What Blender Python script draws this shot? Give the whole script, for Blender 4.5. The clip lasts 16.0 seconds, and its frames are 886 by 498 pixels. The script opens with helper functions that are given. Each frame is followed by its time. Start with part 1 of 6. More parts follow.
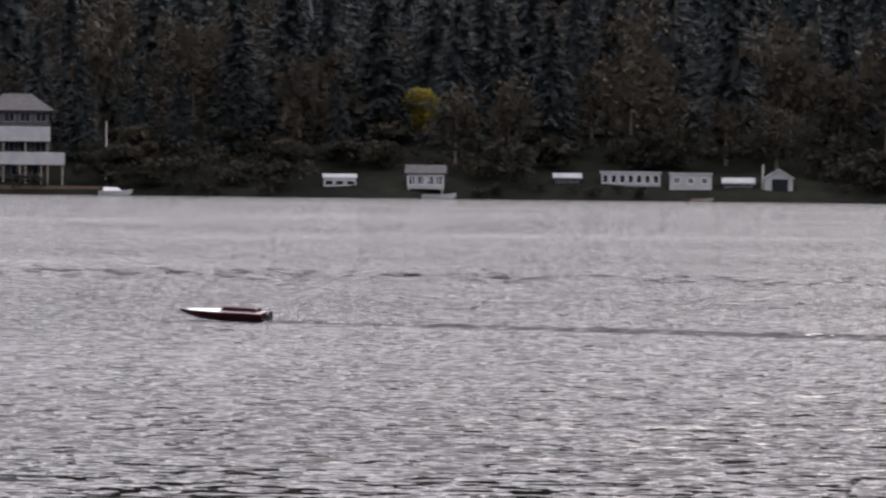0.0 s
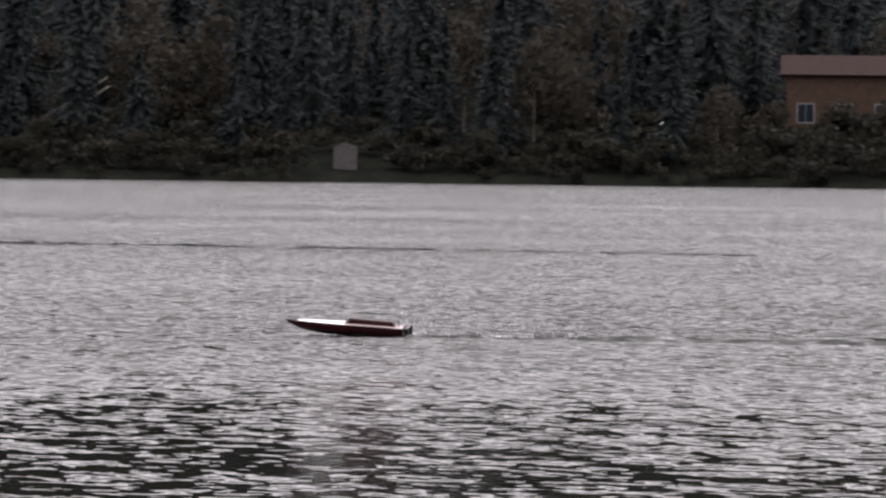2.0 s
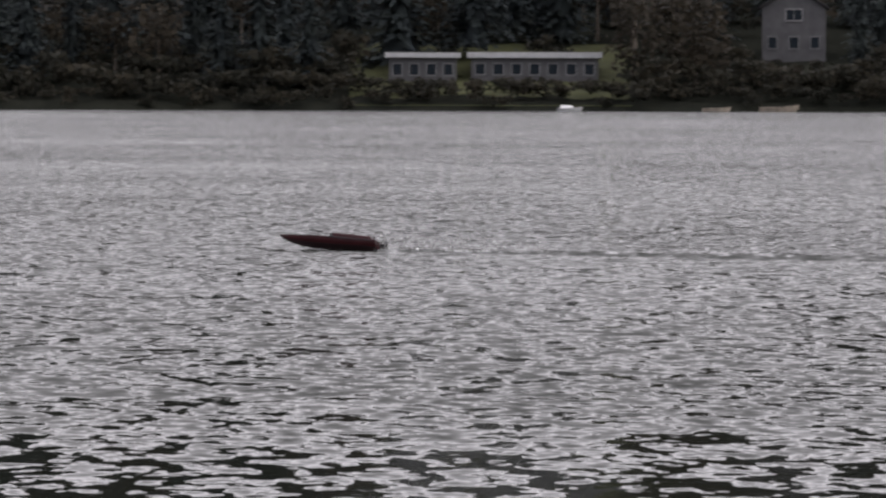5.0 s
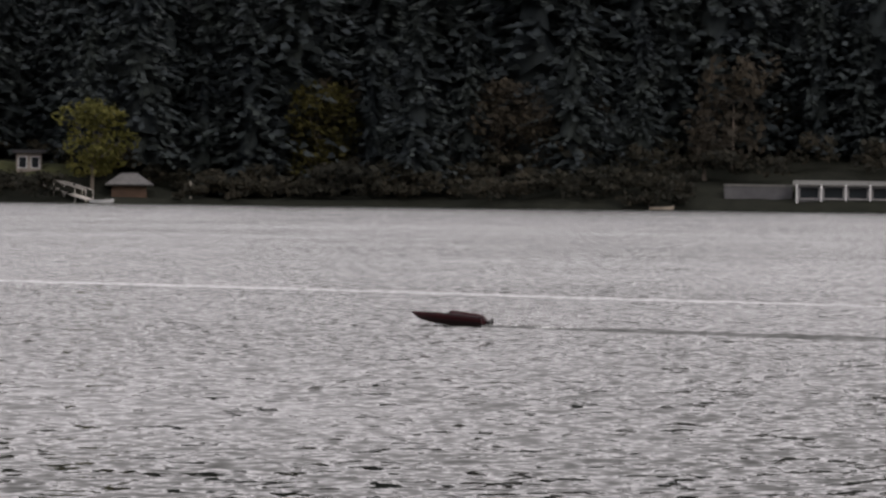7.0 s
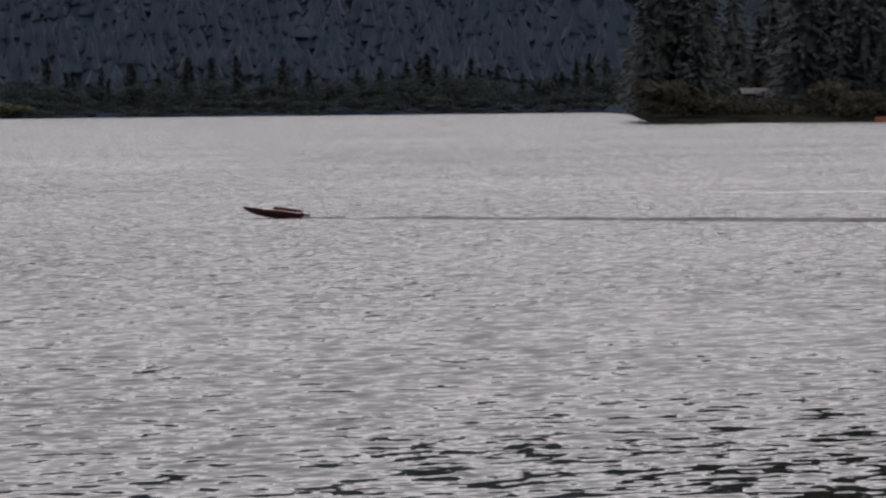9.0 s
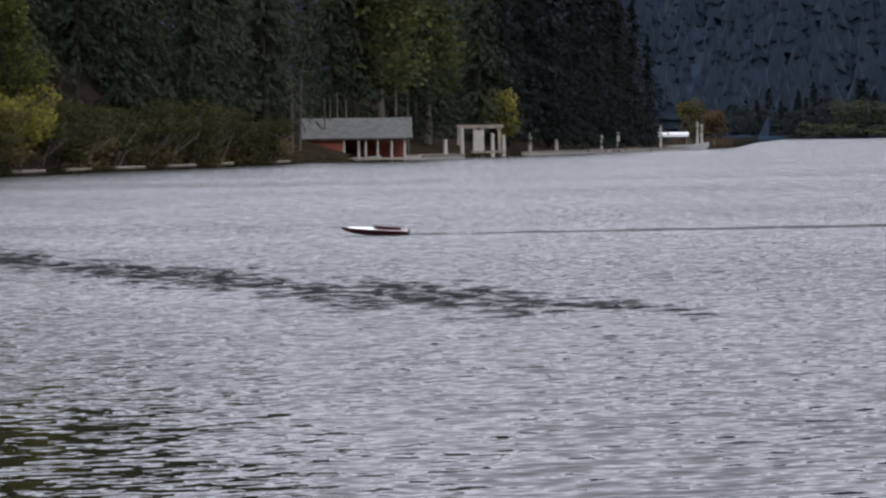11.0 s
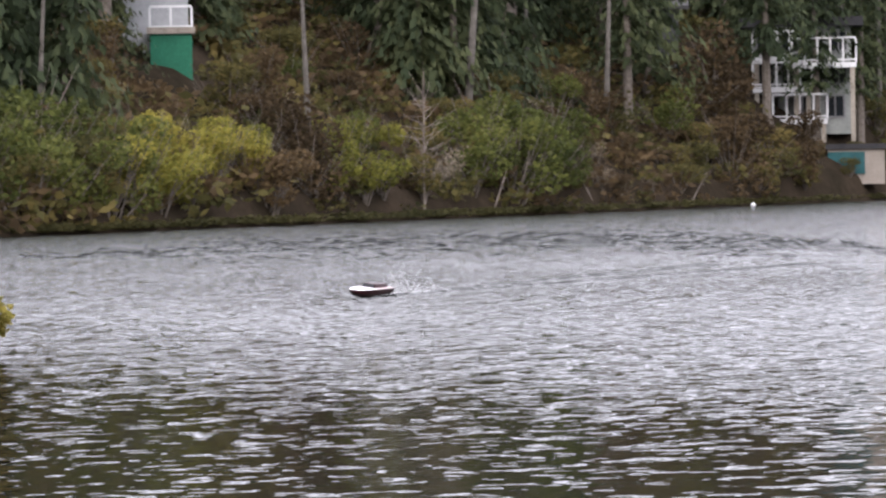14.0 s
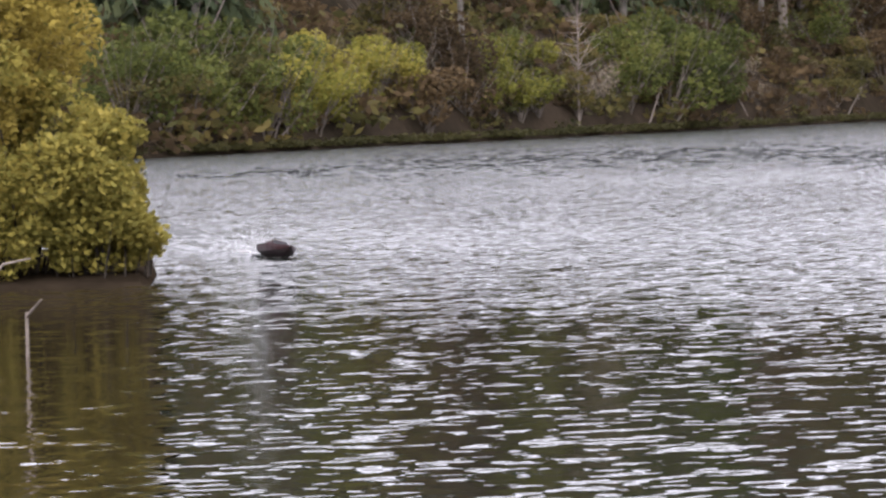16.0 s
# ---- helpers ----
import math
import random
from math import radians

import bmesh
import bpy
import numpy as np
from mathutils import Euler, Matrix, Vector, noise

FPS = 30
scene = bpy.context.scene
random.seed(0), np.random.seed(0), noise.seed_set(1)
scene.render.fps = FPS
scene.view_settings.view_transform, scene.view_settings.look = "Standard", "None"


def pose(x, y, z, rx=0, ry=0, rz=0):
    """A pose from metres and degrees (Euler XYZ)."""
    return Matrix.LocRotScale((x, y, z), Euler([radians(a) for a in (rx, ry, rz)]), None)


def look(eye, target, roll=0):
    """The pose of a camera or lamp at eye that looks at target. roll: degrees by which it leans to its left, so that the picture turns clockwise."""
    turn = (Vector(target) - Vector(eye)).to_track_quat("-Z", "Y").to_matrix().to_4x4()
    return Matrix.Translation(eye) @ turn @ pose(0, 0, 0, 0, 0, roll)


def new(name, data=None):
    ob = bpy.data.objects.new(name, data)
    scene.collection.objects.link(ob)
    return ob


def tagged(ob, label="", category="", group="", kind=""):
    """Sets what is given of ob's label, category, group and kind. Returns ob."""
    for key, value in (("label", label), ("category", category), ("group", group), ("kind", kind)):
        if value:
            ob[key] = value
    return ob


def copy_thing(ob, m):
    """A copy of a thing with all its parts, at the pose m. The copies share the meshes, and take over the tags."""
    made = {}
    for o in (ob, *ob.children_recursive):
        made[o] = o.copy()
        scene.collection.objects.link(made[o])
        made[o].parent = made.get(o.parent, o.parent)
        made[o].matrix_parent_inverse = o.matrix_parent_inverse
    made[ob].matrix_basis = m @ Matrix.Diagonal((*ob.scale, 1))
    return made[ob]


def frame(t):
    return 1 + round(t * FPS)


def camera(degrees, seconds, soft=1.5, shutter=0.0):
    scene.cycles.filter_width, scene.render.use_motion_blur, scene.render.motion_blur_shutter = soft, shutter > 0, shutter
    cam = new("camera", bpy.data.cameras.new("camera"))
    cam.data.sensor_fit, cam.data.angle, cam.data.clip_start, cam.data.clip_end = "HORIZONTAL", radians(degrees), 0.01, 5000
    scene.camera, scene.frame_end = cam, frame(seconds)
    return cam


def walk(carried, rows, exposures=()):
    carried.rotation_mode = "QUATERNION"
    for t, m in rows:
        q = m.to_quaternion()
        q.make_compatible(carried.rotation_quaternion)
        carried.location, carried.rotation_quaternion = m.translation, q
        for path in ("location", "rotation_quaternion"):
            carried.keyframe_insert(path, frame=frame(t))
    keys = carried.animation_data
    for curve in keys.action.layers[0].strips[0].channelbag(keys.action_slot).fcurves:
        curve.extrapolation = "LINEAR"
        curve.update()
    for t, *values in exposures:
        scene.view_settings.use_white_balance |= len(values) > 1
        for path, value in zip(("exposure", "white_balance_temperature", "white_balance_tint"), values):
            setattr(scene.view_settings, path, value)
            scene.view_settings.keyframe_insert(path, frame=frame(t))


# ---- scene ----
from math import pi, sin, cos, atan2, hypot, exp, sqrt

EYE = (0.0, 0.0, 1.5)
BIG = 8000.0          # bearings u run to the left in 1/8000 rad; u = 8000 is +y


# the near shore's bearings, drawn together where the bank recedes towards the point
SURVEY = ((-30000, -30000), (15910, 15910), (16390, 16382), (16566, 16542), (16737, 16690), (17235, 17062), (17540, 17266), (17865, 17490), (17945, 17578), (18258, 17849), (18611, 18178), (60000, 59567))


def bearing(u):
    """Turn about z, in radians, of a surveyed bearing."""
    for (a, p), (b, q) in zip(SURVEY, SURVEY[1:]):
        if u <= b:
            return (p + (q - p) * (u - a) / (b - a) - BIG) / BIG
    return (SURVEY[-1][1] - BIG) / BIG


def spot(u, d, z=0.0):
    a = bearing(u)
    return Vector((-sin(a) * d, cos(a) * d, z))


def facing(u):
    """Turn about z that makes local -y look back at the camera's stand."""
    return bearing(u)


# ---- camera: stands on the bank and pans after the boat ----
cam = camera(11.2, 16.0, soft=2.5, shutter=0.06)
CAMERA = [  # seconds, bearing, pitch, roll in degrees
    (0, -79.348, -0.845, 0.63),
    (0.4, -74.577, -0.716, 0.57),
    (0.5, -73.288, -0.910, 0.55),
    (0.8, -69.35, -0.924, 0.52),
    (1, -65.854, -1.024, 0.63),
    (1.2, -62.159, -1.132, 0.84),
    (1.5, -57.296, -1.253, 0.58),
    (1.9, -50.821, -1.110, 0.62),
    (2, -49.081, -1.038, 0.69),
    (2.3, -43.688, -0.924, 1.20),
    (2.5, -41.418, -1.053, 1.26),
    (2.7, -40.358, -1.196, 1.09),
    (3, -38.567, -1.454, 1.26),
    (3.1, -36.770, -1.425, 0.97),
    (3.5, -28.612, -1.647, 0.84),
    (3.7, -25.232, -1.833, 0.88),
    (3.9, -21.737, -1.991, 0.57),
    (4, -20.003, -2.048, 0.44),
    (4.3, -15.219, -2.077, 0.37),
    (4.5, -11.696, -2.027, 0.26),
    (4.7, -8.072, -1.919, 0.15),
    (6.8, 21.271, -1.755, 0.86),
    (7, 23.248, -0.738, 0.73),
    (7.4, 26.249, -0.129, 0.17),
    (7.5, 27.344, -0.036, 0.00),
    (7.8, 31.871, -0.372, -0.52),
    (8, 34.091, -1.081, -0.40),
    (8.2, 35.824, -1.561, -0.34),
    (10.3, 55.097, -1.176, -0.72),
    (10.5, 57.032, -1.428, -0.72),
    (10.6, 57.796, -1.495, -0.83),
    (11, 59.516, -1.391, -0.72),
    (11.5, 61.100, -0.729, -0.95),
    (12, 64.431, -0.498, -1.29),
    (12.5, 67.485, -0.708, -0.89),
    (13, 69.278, -1.288, -1.00),
    (13.5, 70.846, -1.258, -1.12),
    (13.6, 71.319, -1.184, -1.17),
    (14, 73.198, -1.000, -1.06),
    (14.5, 74.728, -1.235, -1.06),
    (15, 75.518, -1.339, -1.35),
    (15.3, 76.073, -1.502, -1.29),
    (15.5, 76.347, -1.680, -1.46),
    (16, 75.192, -2.005, -1.58),
]


def aim(bearing, pitch, roll):
    a, p = radians(bearing), radians(pitch)
    ahead = Vector((-sin(a) * cos(p), cos(a) * cos(p), sin(p)))
    return look(EYE, Vector(EYE) + ahead, roll)


EXPOSURE = [(0, 0.22, 6450, 15), (0.5, 0.42, 6650, 16), (1.0, 0.55, 6950, 17), (2.0, 0.36, 6700, 14), (2.6, 0.32, 6450, 15), (4.7, 0.22, 6500, 12), (6.8, 0.16, 6850, 12), (7.5, -0.06, 6550, 11), (8.2, -0.02, 6950, 13), (10.3, -0.12, 6050, 10), (11.0, 0.02, 6020, 10), (11.5, 0.17, 6000, 10), (12.3, 0.42, 6100, 12), (13.0, 0.88, 6200, 14), (14.5, 1.22, 6220, 14), (16.0, 1.28, 6250, 15)]
walk(cam, [(t, aim(b, p, r)) for t, b, p, r in CAMERA], EXPOSURE)

# ---- light: overcast evening sky, a soft low sun behind cloud to the right ----
world = bpy.data.worlds.new("overcast_sky")
scene.world = world
world.use_nodes = True
wn, wl = world.node_tree.nodes, world.node_tree.links
wn.clear()
sky = wn.new("ShaderNodeTexSky")
sky.sky_type, sky.sun_disc = "NISHITA", False
sky.sun_elevation, sky.sun_rotation = radians(30), radians(110)
sky.air_density, sky.dust_density, sky.ozone_density = 1.0, 3.0, 1.0
grey = wn.new("ShaderNodeMix")
grey.data_type = "RGBA"
grey.inputs["Factor"].default_value = 0.86
grey.inputs["B"].default_value = (9.9, 9.5, 10.0, 1)
bg = wn.new("ShaderNodeBackground")
bg.inputs["Strength"].default_value = 0.115
wout = wn.new("ShaderNodeOutputWorld")
wl.new(sky.outputs["Color"], grey.inputs["A"])
# an overcast sky is brighter overhead than at the horizon
tex = wn.new("ShaderNodeTexCoord")
axis = wn.new("ShaderNodeSeparateXYZ")
rise = wn.new("ShaderNodeMapRange")
rise.inputs["To Min"].default_value, rise.inputs["To Max"].default_value = 0.79, 2.1
dome = wn.new("ShaderNodeVectorMath")
dome.operation = "SCALE"
wl.new(tex.outputs["Generated"], axis.inputs["Vector"])
wl.new(axis.outputs["Z"], rise.inputs["Value"])
wl.new(grey.outputs["Result"], dome.inputs[0])
wl.new(rise.outputs["Result"], dome.inputs["Scale"])
wl.new(dome.outputs["Vector"], bg.inputs["Color"])
wl.new(bg.outputs["Background"], wout.inputs["Surface"])

sun = new("sun", bpy.data.lights.new("sun", "SUN"))
sun.data.energy, sun.data.angle, sun.data.color = 1.0, radians(25), (1.0, 0.95, 0.88)
sun.matrix_world = look((0, 0, 50), Vector((0, 0, 50)) - Vector((sin(radians(110)) * cos(radians(30)), cos(radians(110)) * cos(radians(30)), sin(radians(30)))))


# ---- materials ----
def material(name):
    m = bpy.data.materials.new(name)
    m.use_nodes = True
    n, l = m.node_tree.nodes, m.node_tree.links
    return m, n, l, n["Principled BSDF"]


def surface(name, low, high, rough=0.8, scale=3.0, detail=6.0, bump=0.3, metal=0.0, fine=30.0, spread=0.0, depth=0.03, coord="Object", sheen=0.15):
    """Two colours mixed by noise at two scales, with relief; spread: per-object or per-island shift of value."""
    m, n, l, p = material(name)
    tc = n.new("ShaderNodeTexCoord")
    big, small = n.new("ShaderNodeTexNoise"), n.new("ShaderNodeTexNoise")
    big.inputs["Scale"].default_value, big.inputs["Detail"].default_value = scale, detail
    small.inputs["Scale"].default_value, small.inputs["Detail"].default_value = fine, 3.0
    for t in (big, small):
        l.new(tc.outputs[coord], t.inputs["Vector"])
    add = n.new("ShaderNodeMath")
    add.operation = "MULTIPLY_ADD"
    add.inputs[1].default_value, add.inputs[2].default_value = 0.45, 0.0
    l.new(small.outputs["Fac"], add.inputs[0])
    tot = n.new("ShaderNodeMath")
    tot.operation = "MULTIPLY_ADD"
    tot.inputs[1].default_value = 0.75
    l.new(big.outputs["Fac"], tot.inputs[0])
    l.new(add.outputs[0], tot.inputs[2])
    last = tot
    if spread:
        info, geo = n.new("ShaderNodeObjectInfo"), n.new("ShaderNodeNewGeometry")
        s1 = n.new("ShaderNodeMath")
        s1.operation = "ADD"
        l.new(info.outputs["Random"], s1.inputs[0])
        l.new(geo.outputs["Random Per Island"], s1.inputs[1])
        s2 = n.new("ShaderNodeMath")
        s2.operation = "MULTIPLY_ADD"
        s2.inputs[1].default_value = spread
        l.new(s1.outputs[0], s2.inputs[0])
        l.new(tot.outputs[0], s2.inputs[2])
        s3 = n.new("ShaderNodeMath")
        s3.operation = "SUBTRACT"
        s3.inputs[1].default_value = spread
        l.new(s2.outputs[0], s3.inputs[0])
        last = s3
    ramp = n.new("ShaderNodeValToRGB")
    ramp.color_ramp.elements[0].position, ramp.color_ramp.elements[1].position = 0.35, 0.85
    ramp.color_ramp.elements[0].color, ramp.color_ramp.elements[1].color = (*low, 1), (*high, 1)
    l.new(last.outputs[0], ramp.inputs["Fac"])
    l.new(ramp.outputs["Color"], p.inputs["Base Color"])
    p.inputs["Roughness"].default_value, p.inputs["Metallic"].default_value = rough, metal
    p.inputs["Specular IOR Level"].default_value = sheen
    if bump:
        b = n.new("ShaderNodeBump")
        b.inputs["Strength"].default_value, b.inputs["Distance"].default_value = bump, depth
        l.new(tot.outputs[0], b.inputs["Height"])
        l.new(b.outputs["Normal"], p.inputs["Normal"])
    return m


def foliage(name, dark, mid, light, gloss=0.55, soft=0.0):
    """Leaf colour that differs from clump to clump and tree to tree, and lets some light through."""
    m, n, l, p = material(name)
    info, geo, tc = n.new("ShaderNodeObjectInfo"), n.new("ShaderNodeNewGeometry"), n.new("ShaderNodeTexCoord")
    patch = n.new("ShaderNodeTexNoise")
    patch.inputs["Scale"].default_value, patch.inputs["Detail"].default_value = 0.22, 3.0
    l.new(geo.outputs["Position"], patch.inputs["Vector"])
    a = n.new("ShaderNodeMath")
    a.operation = "MULTIPLY_ADD"
    a.inputs[1].default_value = 0.42
    l.new(geo.outputs["Random Per Island"], a.inputs[0])
    b = n.new("ShaderNodeMath")
    b.operation = "MULTIPLY_ADD"
    b.inputs[1].default_value, b.inputs[2].default_value = 1.5, -0.45
    l.new(patch.outputs["Fac"], b.inputs[0])
    l.new(b.outputs[0], a.inputs[2])
    c = n.new("ShaderNodeMath")
    c.operation = "MULTIPLY_ADD"
    c.inputs[1].default_value = 0.25
    l.new(info.outputs["Random"], c.inputs[0])
    l.new(a.outputs[0], c.inputs[2])
    ramp = n.new("ShaderNodeValToRGB")
    e = ramp.color_ramp.elements
    e[0].position, e[0].color = 0.15, (*dark, 1)
    e[1].position, e[1].color = 0.95, (*light, 1)
    k = e.new(0.55)
    k.color = (*mid, 1)
    l.new(c.outputs[0], ramp.inputs["Fac"])
    l.new(ramp.outputs["Color"], p.inputs["Base Color"])
    p.inputs["Roughness"].default_value = gloss
    p.inputs["Specular IOR Level"].default_value = 0.03
    thin = n.new("ShaderNodeBsdfTranslucent")
    l.new(ramp.outputs["Color"], thin.inputs["Color"])
    if soft:   # normals bent up so light spreads evenly, as over one mass of needles
        bend = n.new("ShaderNodeVectorMath")
        bend.operation = "MULTIPLY_ADD"
        bend.inputs[1].default_value, bend.inputs[2].default_value = (1 - soft,) * 3, (0, 0, soft)
        unit = n.new("ShaderNodeVectorMath")
        unit.operation = "NORMALIZE"
        l.new(geo.outputs["Normal"], bend.inputs[0])
        l.new(bend.outputs["Vector"], unit.inputs[0])
        l.new(unit.outputs["Vector"], p.inputs["Normal"])
    mix = n.new("ShaderNodeMixShader")
    mix.inputs["Fac"].default_value = 0.3 if soft else 0.45
    l.new(p.outputs["BSDF"], mix.inputs[1])
    l.new(thin.outputs["BSDF"], mix.inputs[2])
    l.new(mix.outputs["Shader"], n["Material Output"].inputs["Surface"])
    return m


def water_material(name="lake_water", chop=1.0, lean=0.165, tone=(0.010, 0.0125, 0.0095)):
    """Wind ripples as tilted facets. Normals are tipped by lean towards the stand to mirror sky, standing in for the
    wave faces seen from it.
    """
    m, n, l, p = material(name)
    p.inputs["Base Color"].default_value = (*tone, 1)
    p.inputs["Roughness"].default_value, p.inputs["IOR"].default_value = 0.05, 1.33
    geo = n.new("ShaderNodeNewGeometry")

    def vmath(op, *ins):
        k = n.new("ShaderNodeVectorMath")
        k.operation = op
        for i, v in enumerate(ins):
            if v is None:
                continue
            if isinstance(v, (tuple, float)):
                k.inputs[i].default_value = v
            else:
                l.new(v, k.inputs[i])
        return k.outputs["Vector"]

    total = None
    for size, tilt, stretch, turn in ((0.13, 1.8, 1.5, 50), (0.33, 0.95, 1.8, 35), (4.0, 0.13, 2.5, 60), (0.06, 0.6, 1.2, 10)):
        mp = n.new("ShaderNodeMapping")
        mp.inputs["Rotation"].default_value = (0, 0, radians(turn))
        mp.inputs["Scale"].default_value = (1 / size, 1 / (size * stretch), 1 / size)
        nz = n.new("ShaderNodeTexNoise")
        nz.inputs["Scale"].default_value, nz.inputs["Detail"].default_value = 1.0, 1.0
        l.new(geo.outputs["Position"], mp.inputs["Vector"])
        l.new(mp.outputs["Vector"], nz.inputs["Vector"])
        v = vmath("MULTIPLY", vmath("SUBTRACT", nz.outputs["Color"], (0.5, 0.5, 0.5)), (tilt * chop, tilt * chop, 0.0))
        total = v if total is None else vmath("ADD", total, v)
    gust = n.new("ShaderNodeTexNoise")
    gust.inputs["Scale"].default_value, gust.inputs["Detail"].default_value = 0.06, 3.0
    l.new(geo.outputs["Position"], gust.inputs["Vector"])
    g = n.new("ShaderNodeMapRange")
    g.inputs["From Min"].default_value, g.inputs["From Max"].default_value = 0.32, 0.68
    g.inputs["To Min"].default_value, g.inputs["To Max"].default_value = 0.65, 1.25
    l.new(gust.outputs["Fac"], g.inputs["Value"])
    # a sheltered, calmer strip along the near bank, tipped away to mirror dark woods
    def smath(op, *ins):
        k = n.new("ShaderNodeMath")
        k.operation = op
        for i, v in enumerate(ins):
            if isinstance(v, float):
                k.inputs[i].default_value = v
            else:
                l.new(v, k.inputs[i])
        return k.outputs[0]

    xyz = n.new("ShaderNodeSeparateXYZ")
    l.new(geo.outputs["Position"], xyz.inputs["Vector"])
    west = smath("MULTIPLY", smath("MAXIMUM", smath("MULTIPLY", xyz.outputs["X"], -1.0), 0.0), 0.28)
    east = smath("MULTIPLY", smath("MAXIMUM", smath("MULTIPLY_ADD", xyz.outputs["Y"], -1.1, xyz.outputs["X"]), 0.0), 0.85)
    off = smath("ADD", smath("ADD", smath("ADD", xyz.outputs["Y"], west), east), smath("MULTIPLY_ADD", gust.outputs["Fac"], 16.0, -8.0))
    calm = n.new("ShaderNodeMapRange")
    calm.interpolation_type = "SMOOTHSTEP"
    calm.inputs["From Min"].default_value, calm.inputs["From Max"].default_value = 15.0, 23.0
    l.new(off, calm.inputs["Value"])
    # gentler water in the lee of the point
    lee = n.new("ShaderNodeMapRange")
    lee.interpolation_type = "SMOOTHSTEP"
    lee.inputs["From Min"].default_value, lee.inputs["From Max"].default_value = 0.0, 3.5
    l.new(smath("MULTIPLY_ADD", xyz.outputs["X"], 0.43, xyz.outputs["Y"]), lee.inputs["Value"])
    aside = n.new("ShaderNodeMapRange")
    aside.interpolation_type = "SMOOTHSTEP"
    aside.inputs["From Min"].default_value, aside.inputs["From Max"].default_value = -6.0, -17.0
    l.new(xyz.outputs["X"], aside.inputs["Value"])
    sheltered = smath("MULTIPLY", lee.outputs["Result"], aside.outputs["Result"])
    still = smath("MULTIPLY_ADD", sheltered, -0.42, 1.0)
    open_water = smath("MAXIMUM", calm.outputs["Result"], sheltered)
    chop_here = smath("MULTIPLY", still, smath("MULTIPLY", g.outputs["Result"], smath("MULTIPLY_ADD", calm.outputs["Result"], 0.30, 0.70)))
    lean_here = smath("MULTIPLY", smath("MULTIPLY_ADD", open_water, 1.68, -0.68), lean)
    sc = n.new("ShaderNodeVectorMath")
    sc.operation = "SCALE"
    l.new(total, sc.inputs[0])
    l.new(chop_here, sc.inputs["Scale"])
    # added tilt of all normals along the line to the stand
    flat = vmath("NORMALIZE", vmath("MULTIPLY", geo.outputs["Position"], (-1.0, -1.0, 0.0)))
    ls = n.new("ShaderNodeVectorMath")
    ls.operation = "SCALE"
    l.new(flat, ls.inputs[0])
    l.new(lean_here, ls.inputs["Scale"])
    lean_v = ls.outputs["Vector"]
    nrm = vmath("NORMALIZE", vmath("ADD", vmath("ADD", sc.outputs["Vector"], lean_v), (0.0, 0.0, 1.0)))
    l.new(nrm, p.inputs["Normal"])
    return m


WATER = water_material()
MUD = surface("wet_mud", (0.008, 0.006, 0.004), (0.024, 0.018, 0.012), 0.95, 3, 7, 0.6, fine=14, sheen=0.0)
REED = foliage("pale_reeds", (0.022, 0.027, 0.018), (0.036, 0.042, 0.026), (0.055, 0.060, 0.036))
GROUND = surface("forest_floor", (0.010, 0.009, 0.006), (0.036, 0.027, 0.019), 0.95, 0.35, 8, 0.6, fine=4.0, depth=0.2, sheen=0.0)
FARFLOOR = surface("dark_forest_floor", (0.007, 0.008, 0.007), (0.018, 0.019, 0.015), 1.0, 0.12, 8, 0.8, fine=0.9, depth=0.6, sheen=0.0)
# blue-grey air haze is put into the base colours down to CONIFER
MOUNTAIN = surface("haze_tinted_mountain_forest", (0.015, 0.022, 0.034), (0.021, 0.031, 0.047), 1.0, 0.012, 10, 0.4, fine=0.07, depth=6.0, sheen=0.0)
SLOPETREE = foliage("haze_tinted_slope_needles", (0.017, 0.025, 0.038), (0.019, 0.028, 0.042), (0.021, 0.031, 0.046), soft=0.92)
HAZYTREE = foliage("haze_tinted_distant_leaves", (0.012, 0.017, 0.019), (0.019, 0.025, 0.027), (0.028, 0.034, 0.033))
CONIFER = foliage("haze_tinted_conifer_needles", (0.020, 0.025, 0.029), (0.027, 0.033, 0.035), (0.034, 0.041, 0.039), soft=0.35)
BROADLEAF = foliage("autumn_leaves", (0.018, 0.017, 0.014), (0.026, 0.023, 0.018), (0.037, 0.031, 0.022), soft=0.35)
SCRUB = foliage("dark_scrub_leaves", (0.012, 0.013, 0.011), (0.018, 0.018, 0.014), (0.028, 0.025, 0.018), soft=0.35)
DARKBARK = surface("dark_bark", (0.012, 0.010, 0.008), (0.05, 0.042, 0.034), 0.95, 6, 6, 0.6, spread=0.15)
BARK = surface("bark", (0.04, 0.032, 0.026), (0.16, 0.14, 0.12), 0.95, 6, 6, 0.6, spread=0.15)


# ---- the lie of the land ----
def smooth(a, b, x):
    t = min(1.0, max(0.0, (x - a) / (b - a)))
    return t * t * (3 - 2 * t)


def shore(u):
    """Distance of the water's edge from the camera's stand, by bearing."""
    wob = 4.0 * noise.noise(Vector((u / 260.0, 3.1, 0)))
    if u < 13600:
        d = 414 + wob
    elif u < 15735:
        d = 414 + (1500 - 414) * smooth(13600, 13660, u) + wob
    else:
        d = 12000 / (22 + (min(u, 19450) - 15780) * 0.0225) + wob * 0.25
        if u < 15765:
            d = 1500 + (d - 1500) * smooth(15735, 15762, u)
    back = max(smooth(-5200, -7000, u), smooth(20600, 22000, u))
    return d * (1 - back) + 2.0 * back


def ridge(u):
    """Height of the mountain behind, as an angle in 1/8000 rad."""
    return 560 - 205 * exp(-((u - 16170) / 230.0) ** 2) + 45 * noise.noise(Vector((u / 500.0, 0.7, 0))) + 8 * noise.noise(Vector((u / 40.0, 9.7, 0)))


